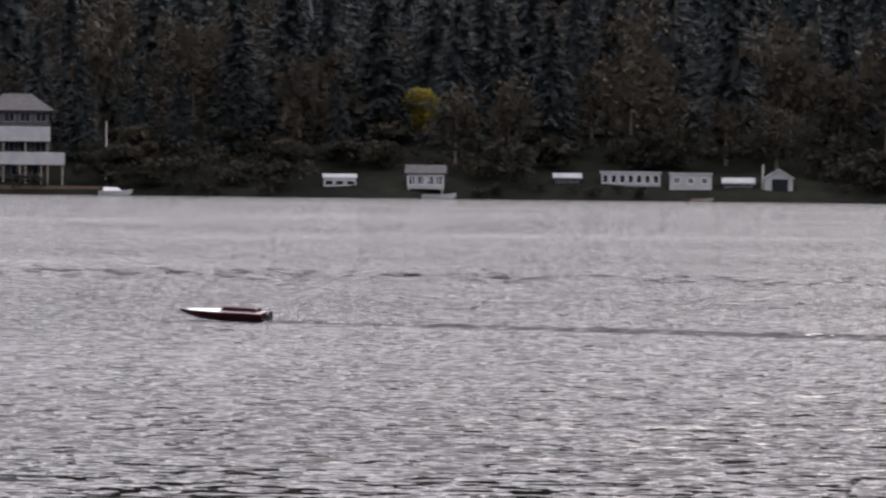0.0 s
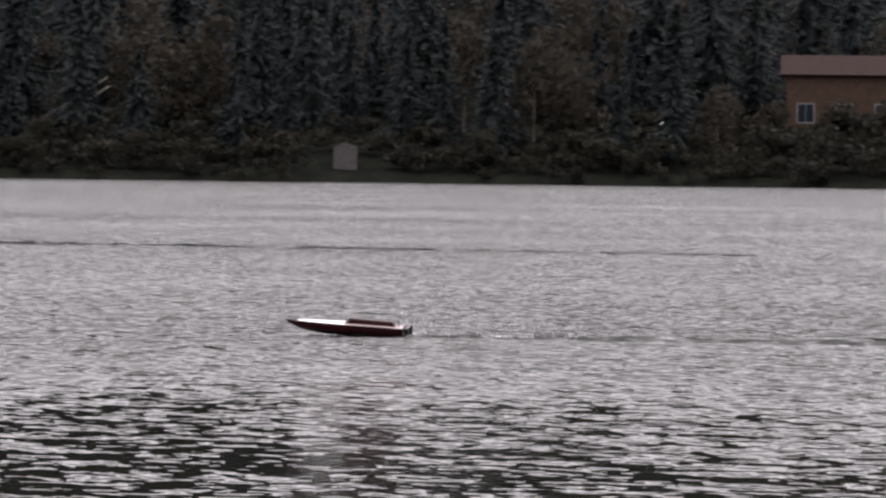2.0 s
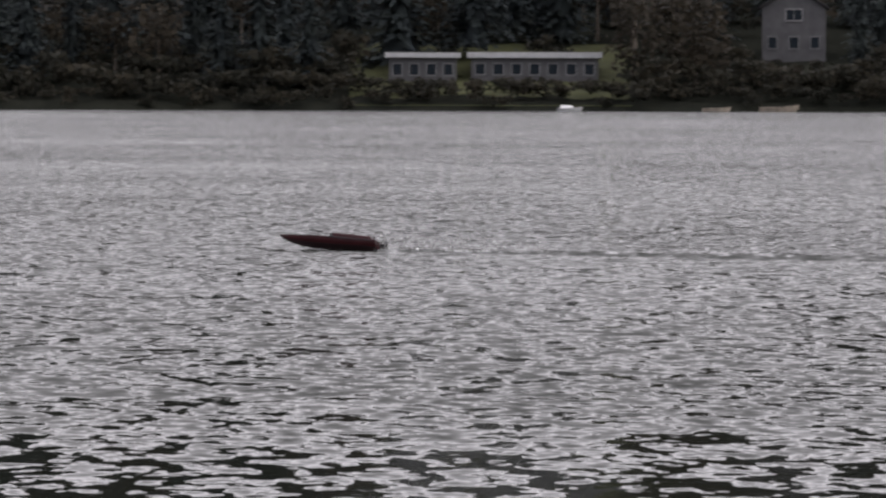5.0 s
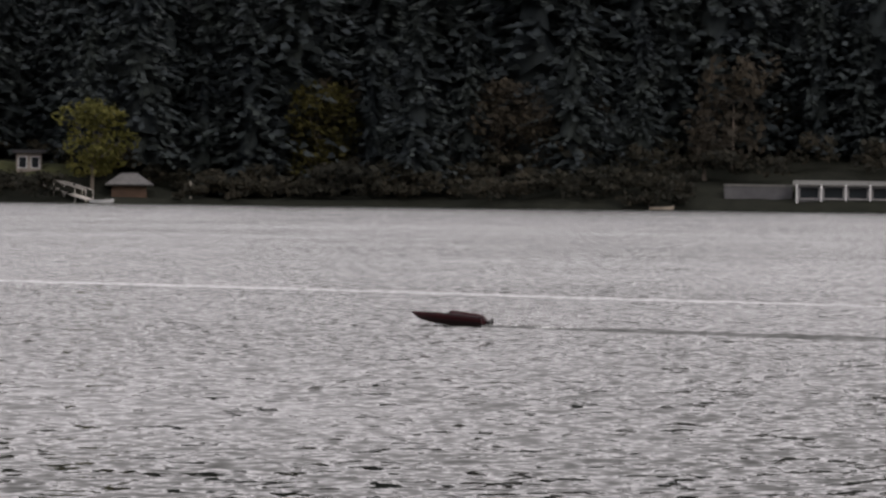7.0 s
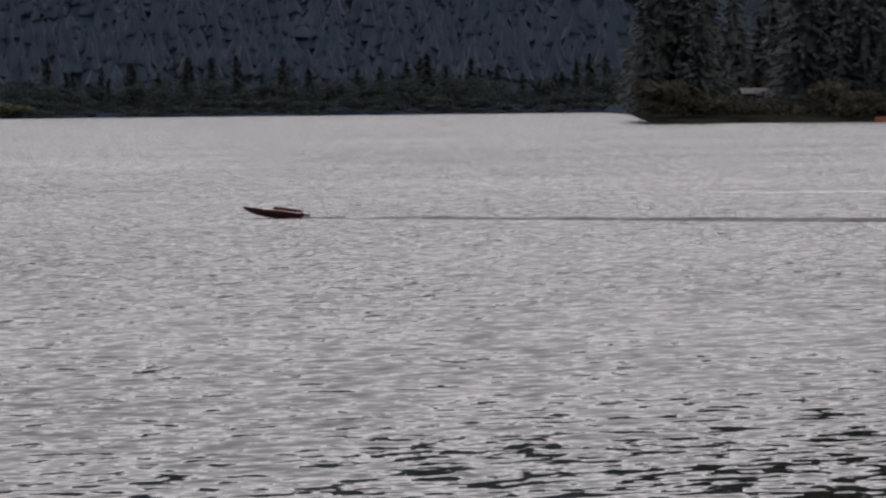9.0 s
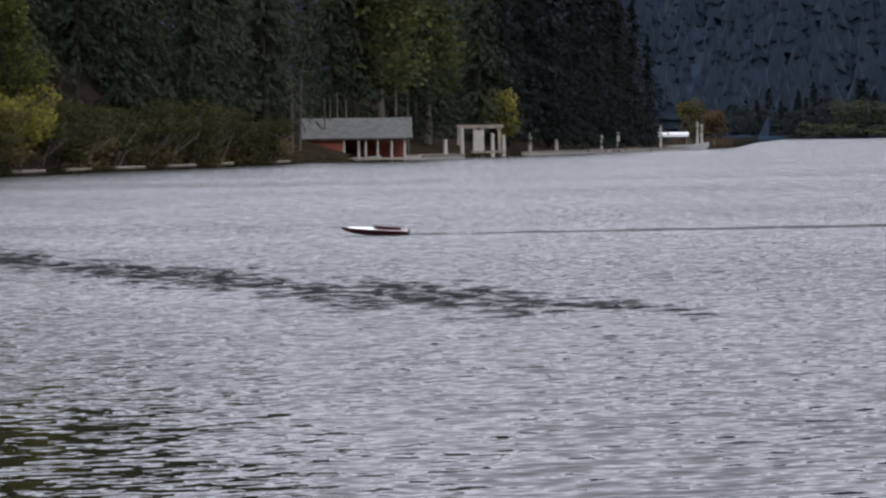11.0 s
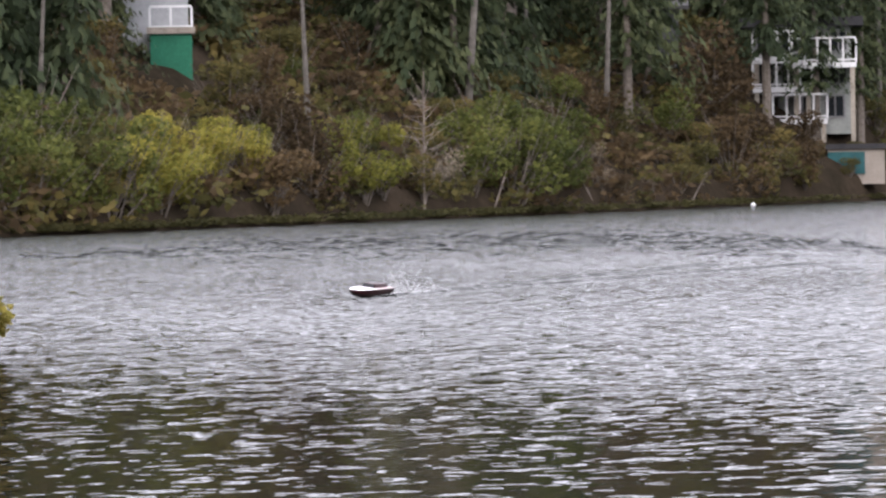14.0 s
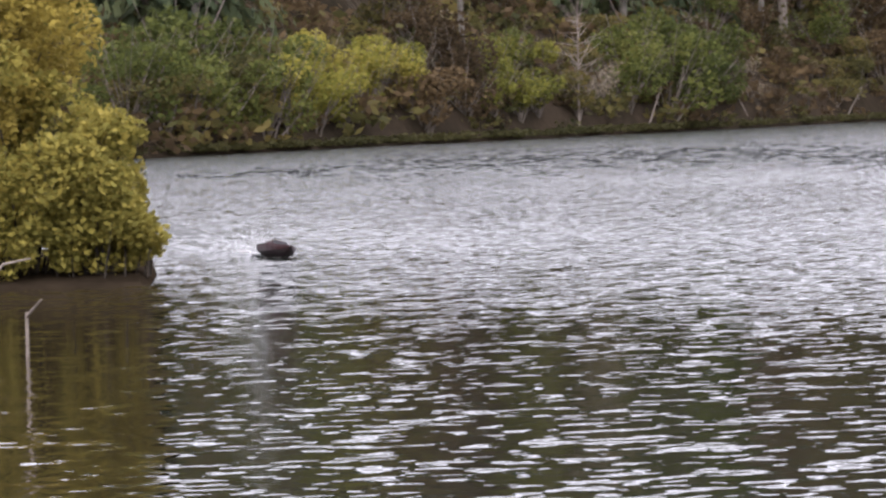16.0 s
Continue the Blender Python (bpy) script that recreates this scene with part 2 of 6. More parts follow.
def steep(u):
    """Slope of the land behind the shore."""
    far = 0.20 * (1 - smooth(10800, 11600, u)) + 0.02
    return far * (1 - smooth(15600, 15750, u)) + (0.06 * smooth(15950, 16300, u) + 0.005 + 0.22 * smooth(16700, 17400, u)) * smooth(15600, 15750, u)


def height(u, r):
    e = r - shore(u)
    if e < 0:
        return max(-2.0, -0.05 + 0.12 * e)
    bank = 0.5 * smooth(0, 1.5, e)
    back = max(smooth(-5200, -7000, u), smooth(20600, 22000, u))
    rise = (steep(u) * 130 * (1 - exp(-e / 130.0))) * (1 - back)
    far = smooth(1700, 2600, r) * (ridge(u) / BIG * 2600)
    rise += 3.2 * smooth(2, 16, e) * smooth(11650, 11850, u) * (1 - smooth(12300, 12450, u))
    rough = 0.35 * noise.noise(Vector((u / 60.0, r / 6.0, 0))) * smooth(0, 6, e)
    return bank - 0.05 + max(rise, far) + rough


def build_ground():
    us = list(np.arange(-5400, 20600, 45)) + list(np.arange(20600, 44865, 400))
    es = [-30, -8, -3, -1, 0, 0.6, 1.5, 4, 9, 16, 26, 40, 60, 85, 120, 170, 250, 400]
    rs_far = [1200, 1500, 1750, 2050, 2250, 2450, 2600, 2900, 4200]
    verts, faces = [], []
    cols = len(es) + len(rs_far) + 1
    for u in us:
        s = shore(u)
        verts.append(tuple(spot(u, min(max(1.0, s - 34), 60), -2.2)) if s > 6 else tuple(spot(u, 0.3, 0.1)))
        for e in es:
            r = max(0.5, s + e)
            verts.append(tuple(spot(u, r, height(u, r))))
        for k, r in enumerate(rs_far):
            r = max(r, s + 405 + 15 * k)
            verts.append(tuple(spot(u, r, height(u, r) - (30 if r > 4000 else 0))))
    n = len(us)
    for i in range(n):
        j = (i + 1) % n
        for k in range(cols - 1):
            faces.append((i * cols + k, i * cols + k + 1, j * cols + k + 1, j * cols + k))
    me = bpy.data.meshes.new("ground")
    me.from_pydata(verts, [], faces)
    me.materials.append(GROUND)
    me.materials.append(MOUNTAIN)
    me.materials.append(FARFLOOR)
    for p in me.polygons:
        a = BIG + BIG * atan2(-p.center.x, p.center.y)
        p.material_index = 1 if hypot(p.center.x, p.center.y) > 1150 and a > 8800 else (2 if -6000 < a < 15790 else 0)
        p.use_smooth = True
    return tagged(new("ground", me), "brown forest floor rising from the lake to wooded mountains tinted for haze", "ground", kind="structure")


build_ground()
bm = bmesh.new()
grid = []
for u in np.linspace(19400, 23500, 60):
    near = 36.0 - 26.0 * smooth(20300, 23000, u) + 0.5 * noise.noise(Vector((u / 90.0, 0, 5)))
    tip = smooth(19400, 19480, u)
    grid.append([bm.verts.new(spot(u, near + k, z * tip - 0.15)) for k, z in ((0, 0.1), (0.3, 0.19), (1.0, 0.24), (3.0, 0.28), (6.0, 0.25), (8.0, 0.0))])
for a, b in zip(grid, grid[1:]):
    for k in range(5):
        bm.faces.new((a[k], b[k], b[k + 1], a[k + 1]))
me = bpy.data.meshes.new("spit")
bm.to_mesh(me)
bm.free()
me.materials.append(MUD)
tagged(new("ground_spit", me), "low muddy spit of land under the bushes", "ground", kind="structure")
bm = bmesh.new()
rings, segs = [2, 10, 30, 60, 120, 250, 500, 1000, 1650], 96
grid = [[bm.verts.new((r * cos(2 * pi * k / segs), r * sin(2 * pi * k / segs), 0)) for k in range(segs)] for r in rings]
bm.faces.new(grid[0])
for a, b in zip(grid, grid[1:]):
    for k in range(segs):
        bm.faces.new((a[k], b[k], b[(k + 1) % segs], a[(k + 1) % segs]))
me = bpy.data.meshes.new("water")
bm.to_mesh(me)
bm.free()
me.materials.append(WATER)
tagged(new("water", me), "grey rippled lake water mirroring an overcast sky", "lake", kind="structure")


# ---- trees as meshes of many small clumps ----
def conifer_arrays(rng, h, base, tiers, limbs, tufts, w, grain=1.0, core=0.0):
    """Drooping limbs in whorls; each limb carries ragged tufts. Triangles. core: share of the width filled by added
    solid cones that lighten the black gaps.
    """
    V, T = [], []
    for i in range(6 if core else 0):
        f = i / 6
        z0, z1, r = base * 0.6 + (h - base) * f, base + (h - base) * min(0.98, f + 0.36), w * core * (1 - f) ** 0.8
        n0 = len(V)
        V += [(cos(k * 0.7854 + i) * r * rng.uniform(0.65, 1.2), sin(k * 0.7854 + i) * r * rng.uniform(0.65, 1.2), z0 + rng.uniform(-0.5, 0.5)) for k in range(8)] + [(0, 0, z1)]
        T += [(n0 + k, n0 + (k + 1) % 8, n0 + 8) for k in range(8)]
    for i in range(tiers):
        f = i / (tiers - 1)
        z = base + (h - base) * f
        reach = w * (1 - f) ** 0.8 * rng.uniform(0.75, 1.15) + 0.15
        for k in range(max(3, int(limbs * (1 - 0.6 * f)))):
            a = rng.uniform(0, 2 * pi)
            L = reach * rng.uniform(0.6, 1.1)
            for q in range(tufts):
                g = (q + rng.uniform(0.2, 1.0)) / tufts
                x, y = cos(a) * L * g, sin(a) * L * g
                zz = z - 0.28 * L * g * g + rng.uniform(-0.2, 0.2)
                s = (0.28 + 0.3 * (1 - g)) * (0.5 + 0.5 * w / 3) * rng.uniform(0.7, 1.4) * grain
                b = a + rng.uniform(-0.9, 0.9)
                t = rng.uniform(-0.5, 0.2)
                n0 = len(V)
                V += [(x - sin(b) * s * 0.8, y + cos(b) * s * 0.8, zz + rng.uniform(-0.25, 0.1)), (x + sin(b) * s * 0.8, y - cos(b) * s * 0.8, zz + rng.uniform(-0.25, 0.1)),
                      (x + cos(b) * s * 1.7, y + sin(b) * s * 1.7, zz + t * s - 0.2), (x - cos(b) * s * 0.5, y - sin(b) * s * 0.5, zz + s * 0.8)]
                T += [(n0, n0 + 1, n0 + 2), (n0, n0 + 3, n0 + 1)]
    return np.array(V), np.array(T)


def cone_arrays(rng, h, w):
    """A ragged fir of four drooping skirts, for slopes kilometres away."""
    V, T = [], []
    for z0, z1, r in ((0.0, 0.5, 1.0), (0.22, 0.7, 0.8), (0.45, 0.86, 0.58), (0.66, 1.0, 0.36)):
        n0 = len(V)
        V += [(cos(k * 0.785) * w * r * rng.uniform(0.6, 1.25), sin(k * 0.785) * w * r * rng.uniform(0.6, 1.25), h * (z0 + rng.uniform(-0.06, 0.06))) for k in range(8)] + [(0, 0, h * z1)]
        T += [(n0 + k, n0 + (k + 1) % 8, n0 + 8) for k in range(8)]
    return np.array(V), np.array(T)


def crown_arrays(rng, lobes, leaves, size):
    """Leaf clumps scattered in and on several lobes (x, y, z, rx, rz)."""
    V, T = [], []
    for x, y, z, rx, rz in lobes:
        for _ in range(leaves):
            d = np.array([rng.gauss(0, 1), rng.gauss(0, 1), rng.gauss(0, 1)])
            d /= np.linalg.norm(d) + 1e-6
            r = rng.uniform(0.45, 1.08) ** 0.6
            c = np.array([x, y, z]) + d * (rx * r, rx * r, rz * r)
            e1 = np.array([rng.gauss(0, 1), rng.gauss(0, 1), rng.gauss(0, 0.7)])
            e1 /= np.linalg.norm(e1) + 1e-6
            e2 = np.cross(e1, [rng.gauss(0, 1), rng.gauss(0, 1), rng.gauss(0, 1)])
            e2 /= np.linalg.norm(e2) + 1e-6
            s = size * rng.uniform(0.6, 1.4)
            n0 = len(V)
            V += [tuple(c - e1 * s), tuple(c + e2 * s * 0.55), tuple(c + e1 * s), tuple(c - e2 * s * 0.55)]
            T += [(n0, n0 + 1, n0 + 2), (n0, n0 + 2, n0 + 3)]
    return np.array(V), np.array(T)


def trunk_arrays(h, r0, r1, sides=6, bend=0.0, z0=-0.6):
    V, T = [], []
    for i in range(4):
        f = i / 3
        for k in range(sides):
            a = 2 * pi * k / sides
            r = r0 + (r1 - r0) * f
            V.append((cos(a) * r + bend * f * f, sin(a) * r, z0 + (h - z0) * f))
    for i in range(3):
        for k in range(sides):
            a, b = i * sides + k, i * sides + (k + 1) % sides
            T += [(a, b, b + sides), (a, b + sides, a + sides)]
    return np.array(V), np.array(T)


def mesh_of(name, V, T, mat):
    me = bpy.data.meshes.new(name)
    V, T = np.asarray(V, float), np.asarray(T, int)
    me.vertices.add(len(V))
    me.vertices.foreach_set("co", V.ravel())
    me.loops.add(T.size)
    me.loops.foreach_set("vertex_index", T.ravel())
    me.polygons.add(len(T))
    me.polygons.foreach_set("loop_start", np.arange(0, T.size, 3))
    me.polygons.foreach_set("loop_total", np.full(len(T), 3))
    me.update()
    me.materials.append(mat)
    return me


def gather(items):
    """items: (V, T, place, turn, scale, lift) laid out into one pair of arrays."""
    Vs, Ts, n = [], [], 0
    for V, T, p, turn, s, sz in items:
        c, q = cos(turn), sin(turn)
        W = np.empty_like(V)
        W[:, 0], W[:, 1], W[:, 2] = (V[:, 0] * c - V[:, 1] * q) * s + p[0], (V[:, 0] * q + V[:, 1] * c) * s + p[1], V[:, 2] * sz + p[2]
        Vs.append(W)
        Ts.append(T + n)
        n += len(V)
    return np.concatenate(Vs), np.concatenate(Ts)


rng = random.Random(5)
FIRS_FINE = [conifer_arrays(rng, 18, rng.uniform(0.6, 2), 30, 12, 7, rng.uniform(3.0, 4.2), 0.55, 0.34) for _ in range(6)]
FIRS_TINY = [conifer_arrays(rng, 18, 1.0, 15, 7, 3, rng.uniform(4.2, 5.2), 0.85, 0.24) for _ in range(4)]
FIRS_ROUGH = [conifer_arrays(rng, 18, 1.2, 30, 12, 6, rng.uniform(3.4, 4.6), 0.52, 0.34) for _ in range(6)]


def lobes_of(rng, h, w, n):
    return [(rng.uniform(-w, w) * 0.6, rng.uniform(-w, w) * 0.6, h * rng.uniform(0.3, 0.85), w * rng.uniform(0.35, 0.6), h * rng.uniform(0.14, 0.24)) for _ in range(n)]


ROUND_FINE = [crown_arrays(rng, lobes_of(rng, 9, 3.4, 10), 46, 0.4) for _ in range(5)]
BUSHES = [crown_arrays(rng, lobes_of(rng, 2.4, 1.8, 5), 22, 0.3) for _ in range(4)]
STEM = trunk_arrays(12, 0.28, 0.08, 5)


def sight(u, r):
    """Height that a plant at that place may have without hiding a house; 0 where a house stands."""
    room = 99.0
    for a, b, front, back, base in CLEAR:
        if a < u < b and r < back:
            if r > front - 3:
                return 0.0
            room = min(room, EYE[2] + (base - EYE[2] / shore(u) * BIG) / BIG * r - height(u, r) + 0.4)
    return room


def crest(u):
    """How tall the wood on the flat shore stands: it falls away towards its point."""
    return float(np.interp(u, (10400, 11000, 11500, 11750, 12120, 12550, 13220, 13500, 13640), (1.0, 1.45, 1.45, 1.2, 1.15, 0.92, 0.78, 0.64, 0.6)))


def far_woods():
    rng = random.Random(11)
    firs, leafy, stems, hazy, scrub = [], [], [], [], []
    # far shore, row behind row
    for row, (e, gap, fine) in enumerate([(11, 5.0, 1), (20, 4.5, 1), (30, 4.5, 0), (43, 4.5, 0), (58, 4.5, 0), (76, 5, 0), (100, 5.5, 0), (130, 6, 0), (165, 6.5, 0), (205, 7.5, 0), (250, 9, 0)]):
        u = -5200.0
        while u < 13640:
            r = shore(u) + e + rng.uniform(-5, 5)
            step = gap / r * BIG * rng.uniform(0.7, 1.3)
            p = spot(u, r, height(u, r))
            flat = smooth(10800, 11600, u)
            s = rng.uniform(0.66, 1.2) * (0.8 + 0.3 * flat) * crest(u) * (0.75 if row == 0 else 1.0)
            if e >= 130 and u < 9000:
                s *= 1.6
            room = sight(u, r)
            if room < 16:
                if room > 1.5:
                    k = rng.choice(ROUND_FINE)
                    q = min(1.0, room / 10.5)
                    leafy.append((*k, p, rng.uniform(0, 6), q * rng.uniform(0.9, 1.3), q))
                for _ in range(7 if room > 0 else 2):
                    uu, rr = u + rng.uniform(0, step), r + rng.uniform(-0.2, 0.3) * e
                    free = sight(uu, rr)
                    if free > 0.6:
                        q = min(rng.uniform(0.7, 1.7), free / 2.4)
                        scrub.append((*rng.choice(BUSHES), spot(uu, rr, height(uu, rr)), rng.uniform(0, 6), max(q, 0.8), q))
                u += step
                continue
            if rng.random() < (0.42 if row < 3 else 0.25) * (1 - 0.75 * flat):
                k = rng.choice(ROUND_FINE)
                q = rng.uniform(0.6, 1.25)
                leafy.append((*k, p, rng.uniform(0, 6), q, q * rng.uniform(0.9, 1.3)))
                stems.append((*STEM, p, 0, 0.8, 0.45 * q))
            else:
                k = rng.choice(FIRS_FINE if fine else FIRS_ROUGH if e < 50 else FIRS_TINY)
                firs.append((*k, p, rng.uniform(0, 6), s * rng.uniform(1.25, 1.7), s))
            u += step
    # the tall wood on the flat shore stands close
    for e, gap in ((24, 5.0), (34, 4.6), (47, 4.6), (63, 4.8), (82, 5.0), (105, 5.5)):
        u = 9200.0
        while u < 13640:
            r = shore(u) + e + rng.uniform(-5, 5)
            if sight(u, r) > 22:
                s = rng.uniform(0.72, 1.3) * crest(u)
                firs.append((*rng.choice(FIRS_ROUGH), spot(u, r, height(u, r)), rng.uniform(0, 6), s * rng.uniform(1.5, 2.0), s))
            u += gap / r * BIG * rng.uniform(0.7, 1.3) * (0.6 if u > 13250 else 1.0)
    # understory along the water
    for e, gap in ((1.2, 1.7), (3.5, 1.9), (6.5, 2.2), (10, 2.6), (16, 3.4)):
        u = -5200.0
        while u < 13640:
            r = shore(u) + e + rng.uniform(-1.2, 1.2)
            room = sight(u, r)
            if room > 0.9:
                q = min(rng.uniform(0.7, 1.5) * (0.7 if e < 2 else 1.0), room / 2.6)
                scrub.append((*rng.choice(BUSHES), spot(u, r, height(u, r)), rng.uniform(0, 6), q, q))
            u += gap / r * BIG * rng.uniform(0.6, 1.4)
    # the far end of the bay
    for e, gap in ((4, 5), (12, 6), (30, 7), (60, 8), (100, 9), (150, 10)):
        u = 13640.0
        while u < 15800:
            r = 1500 + e + rng.uniform(-8, 8)
            p = spot(u, r, height(min(u, 15600), r))
            s = rng.uniform(0.6, 1.1)
            if e > 50 and rng.random() < 0.5:
                hazy.append((*rng.choice(FIRS_ROUGH), p, rng.uniform(0, 6), s * 2.0, s * 1.0))
            else:
                hazy.append((*rng.choice(ROUND_FINE), p, rng.uniform(0, 6), s * 1.7, s * (0.35 if e < 6 else 0.7 if e < 20 else 1.3)))
            u += gap / r * BIG * rng.uniform(0.6, 1.3)
    reeds = []
    for u in np.arange(14700, 15690, 11):
        q = rng.uniform(1.6, 2.6)
        reeds.append((*rng.choice(BUSHES), spot(u, 1497 + rng.uniform(-2, 2), 0.0), rng.uniform(0, 6), q * 1.4, q * 0.9))
    for u in (15460, 15490, 15530, 15570, 15600, 15300, 15270):
        reeds.append((*rng.choice(ROUND_FINE), spot(u, 1512, 0.3), rng.uniform(0, 6), 1.7, 1.5))
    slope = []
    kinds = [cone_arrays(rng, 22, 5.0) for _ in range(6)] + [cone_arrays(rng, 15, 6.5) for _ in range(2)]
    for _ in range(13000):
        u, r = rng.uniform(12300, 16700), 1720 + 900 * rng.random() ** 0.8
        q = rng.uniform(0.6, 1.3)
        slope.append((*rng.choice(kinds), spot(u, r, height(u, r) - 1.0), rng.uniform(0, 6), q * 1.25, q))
    for name, items, mat, label in (("mountain_trees", slope, SLOPETREE, "conifers on the mountain slope tinted blue-grey for haze"), ("reed_bed", reeds, REED, "pale green reeds and willows at the far end of the lake"), ("distant_trees", hazy, HAZYTREE, "trees at the far end of the lake tinted grey-green for haze"), ("far_conifers", firs, CONIFER, "dark conifer woods on the far shore"), ("far_broadleaf_trees", leafy, BROADLEAF, "dull green and rusty autumn trees on the far shore"), ("shore_scrub", scrub, SCRUB, "dark brown-green scrub along the far shore"), ("far_trunks", stems, BARK, "trunks of the trees on the far shore")):
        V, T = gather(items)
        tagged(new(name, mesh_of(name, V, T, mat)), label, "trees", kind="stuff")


# ---- shared building helpers ----
def part(name, bm, mat, parent=None, label=""):
    me = bpy.data.meshes.new(name)
    bm.to_mesh(me)
    bm.free()
    me.materials.append(mat)
    ob = new(name, me)
    ob.parent = parent
    if label:
        ob["label"] = label
    return ob


def box(x0, x1, y0, y1, z0, z1, bm=None, soft=0.0):
    bm = bm or bmesh.new()
    v = [bm.verts.new((x, y, z)) for x in (x0, x1) for y in (y0, y1) for z in (z0, z1)]
    fs = [bm.faces.new([v[i] for i in q]) for q in ((0, 1, 3, 2), (4, 6, 7, 5), (0, 4, 5, 1), (2, 3, 7, 6), (0, 2, 6, 4), (1, 5, 7, 3))]
    if soft:
        bmesh.ops.bevel(bm, geom=list({e for f in fs for e in f.edges}), offset=soft, segments=1, affect="EDGES")
    return bm


def rod(a, b, r0, r1=None, sides=7, bm=None):
    """A tapered round bar from a to b."""
    bm = bm or bmesh.new()
    a, b = Vector(a), Vector(b)
    q = (b - a).to_track_quat("Z", "Y")
    r1 = r0 if r1 is None else r1
    lo = [bm.verts.new(a + q @ Vector((cos(2 * pi * k / sides) * r0, sin(2 * pi * k / sides) * r0, 0))) for k in range(sides)]
    hi = [bm.verts.new(b + q @ Vector((cos(2 * pi * k / sides) * r1, sin(2 * pi * k / sides) * r1, 0))) for k in range(sides)]
    for k in range(sides):
        bm.faces.new((lo[k], lo[(k + 1) % sides], hi[(k + 1) % sides], hi[k]))
    bm.faces.new(lo[::-1])
    bm.faces.new(hi)
    return bm


def slab(points, thick, bm=None):
    """A flat polygon given thickness downwards along its normal."""
    bm = bm or bmesh.new()
    pts = [Vector(p) for p in points]
    n = (pts[1] - pts[0]).cross(pts[2] - pts[0]).normalized()
    if n.z < 0:
        n = -n
    top = [bm.verts.new(p) for p in pts]
    low = [bm.verts.new(p - n * thick) for p in pts]
    bm.faces.new(top)
    bm.faces.new(low[::-1])
    for k in range(len(pts)):
        j = (k + 1) % len(pts)
        bm.faces.new((top[k], low[k], low[j], top[j]))
    return bm


PALE = surface("white_painted_boards", (0.20, 0.21, 0.22), (0.33, 0.34, 0.345), 0.6, 1.2, 6, 0.25, fine=9)
CREAM = surface("beige_stucco", (0.15, 0.13, 0.11), (0.25, 0.22, 0.19), 0.8, 1.2, 6, 0.25, fine=12)
GREYWALL = surface("grey_siding", (0.036, 0.037, 0.041), (0.075, 0.075, 0.078), 0.75, 1.0, 6, 0.3, fine=9)
TEAL = surface("grey_green_siding", (0.035, 0.05, 0.05), (0.07, 0.09, 0.085), 0.7, 1.0, 6, 0.3, fine=9)
BROWNWALL = surface("brown_cedar_siding", (0.028, 0.019, 0.014), (0.07, 0.043, 0.03), 0.8, 1.5, 6, 0.3, fine=12)
REDWALL = surface("barn_red_boards", (0.13, 0.035, 0.025), (0.22, 0.07, 0.05), 0.8, 1.5, 6, 0.3, fine=12)
GREENWALL = surface("green_painted_boards", (0.008, 0.07, 0.04), (0.02, 0.13, 0.075), 0.6, 1.5, 6, 0.3, fine=12)
DARKGREEN = surface("dark_teal_door_paint", (0.008, 0.04, 0.045), (0.018, 0.075, 0.08), 0.5, 2, 5, 0.2)
SHINGLE = surface("grey_shingles", (0.042, 0.042, 0.045), (0.088, 0.086, 0.084), 0.9, 2.0, 8, 0.5, fine=8)
MIDROOF = surface("weathered_shingles", (0.045, 0.047, 0.045), (0.105, 0.105, 0.10), 0.9, 2.0, 8, 0.5, fine=8)
DARKROOF = surface("dark_shingles", (0.016, 0.016, 0.019), (0.04, 0.039, 0.04), 0.9, 2.0, 8, 0.5, fine=8)
PALEROOF = surface("pale_metal_roof", (0.2, 0.205, 0.215), (0.33, 0.335, 0.345), 0.45, 1.0, 5, 0.2, fine=9)
REDROOF = surface("rust_red_roof", (0.014, 0.007, 0.006), (0.03, 0.014, 0.012), 0.8, 2.0, 6, 0.4, fine=8)
DRIFT = surface("driftwood", (0.07, 0.056, 0.046), (0.22, 0.19, 0.165), 0.9, 3.0, 7, 0.5, fine=22)
TIMBER = surface("weathered_grey_timber", (0.10, 0.085, 0.07), (0.28, 0.25, 0.21), 0.9, 3.0, 6, 0.4, fine=18, spread=0.15)
PALETIMBER = surface("bleached_piles", (0.22, 0.21, 0.19), (0.40, 0.38, 0.35), 0.85, 3.0, 6, 0.4, fine=18, spread=0.1)
GREYTRIM = surface("grey_trim", (0.10, 0.10, 0.105), (0.18, 0.18, 0.18), 0.6, 3, 4, 0.1)
TRIM = surface("white_trim", (0.42, 0.42, 0.43), (0.58, 0.58, 0.58), 0.5, 3, 4, 0.1)
CANVAS = surface("white_canvas_cover", (0.55, 0.56, 0.57), (0.75, 0.75, 0.75), 0.7, 2, 5, 0.3)
BLUE = surface("blue_boat_cover", (0.10, 0.16, 0.30), (0.20, 0.28, 0.45), 0.6, 2, 5, 0.2)
ORANGE = surface("orange_red_paint", (0.11, 0.034, 0.022), (0.19, 0.07, 0.045), 0.6, 2, 5, 0.2)
STONE = surface("grey_stone", (0.03, 0.029, 0.028), (0.075, 0.072, 0.07), 0.9, 2.5, 8, 0.6, fine=10, spread=0.2)
LAWN = surface("rough_lawn", (0.016, 0.020, 0.009), (0.046, 0.048, 0.019), 0.95, 0.6, 8, 0.5, fine=6)
BRICK = surface("tan_retaining_wall", (0.055, 0.038, 0.028), (0.12, 0.085, 0.06), 0.9, 2.5, 7, 0.5, fine=9)
PANE, _n, _l, _p = material("window_glass")
_p.inputs["Base Color"].default_value = (0.012, 0.015, 0.018, 1)
_p.inputs["Roughness"].default_value, _p.inputs["IOR"].default_value = 0.03, 1.5


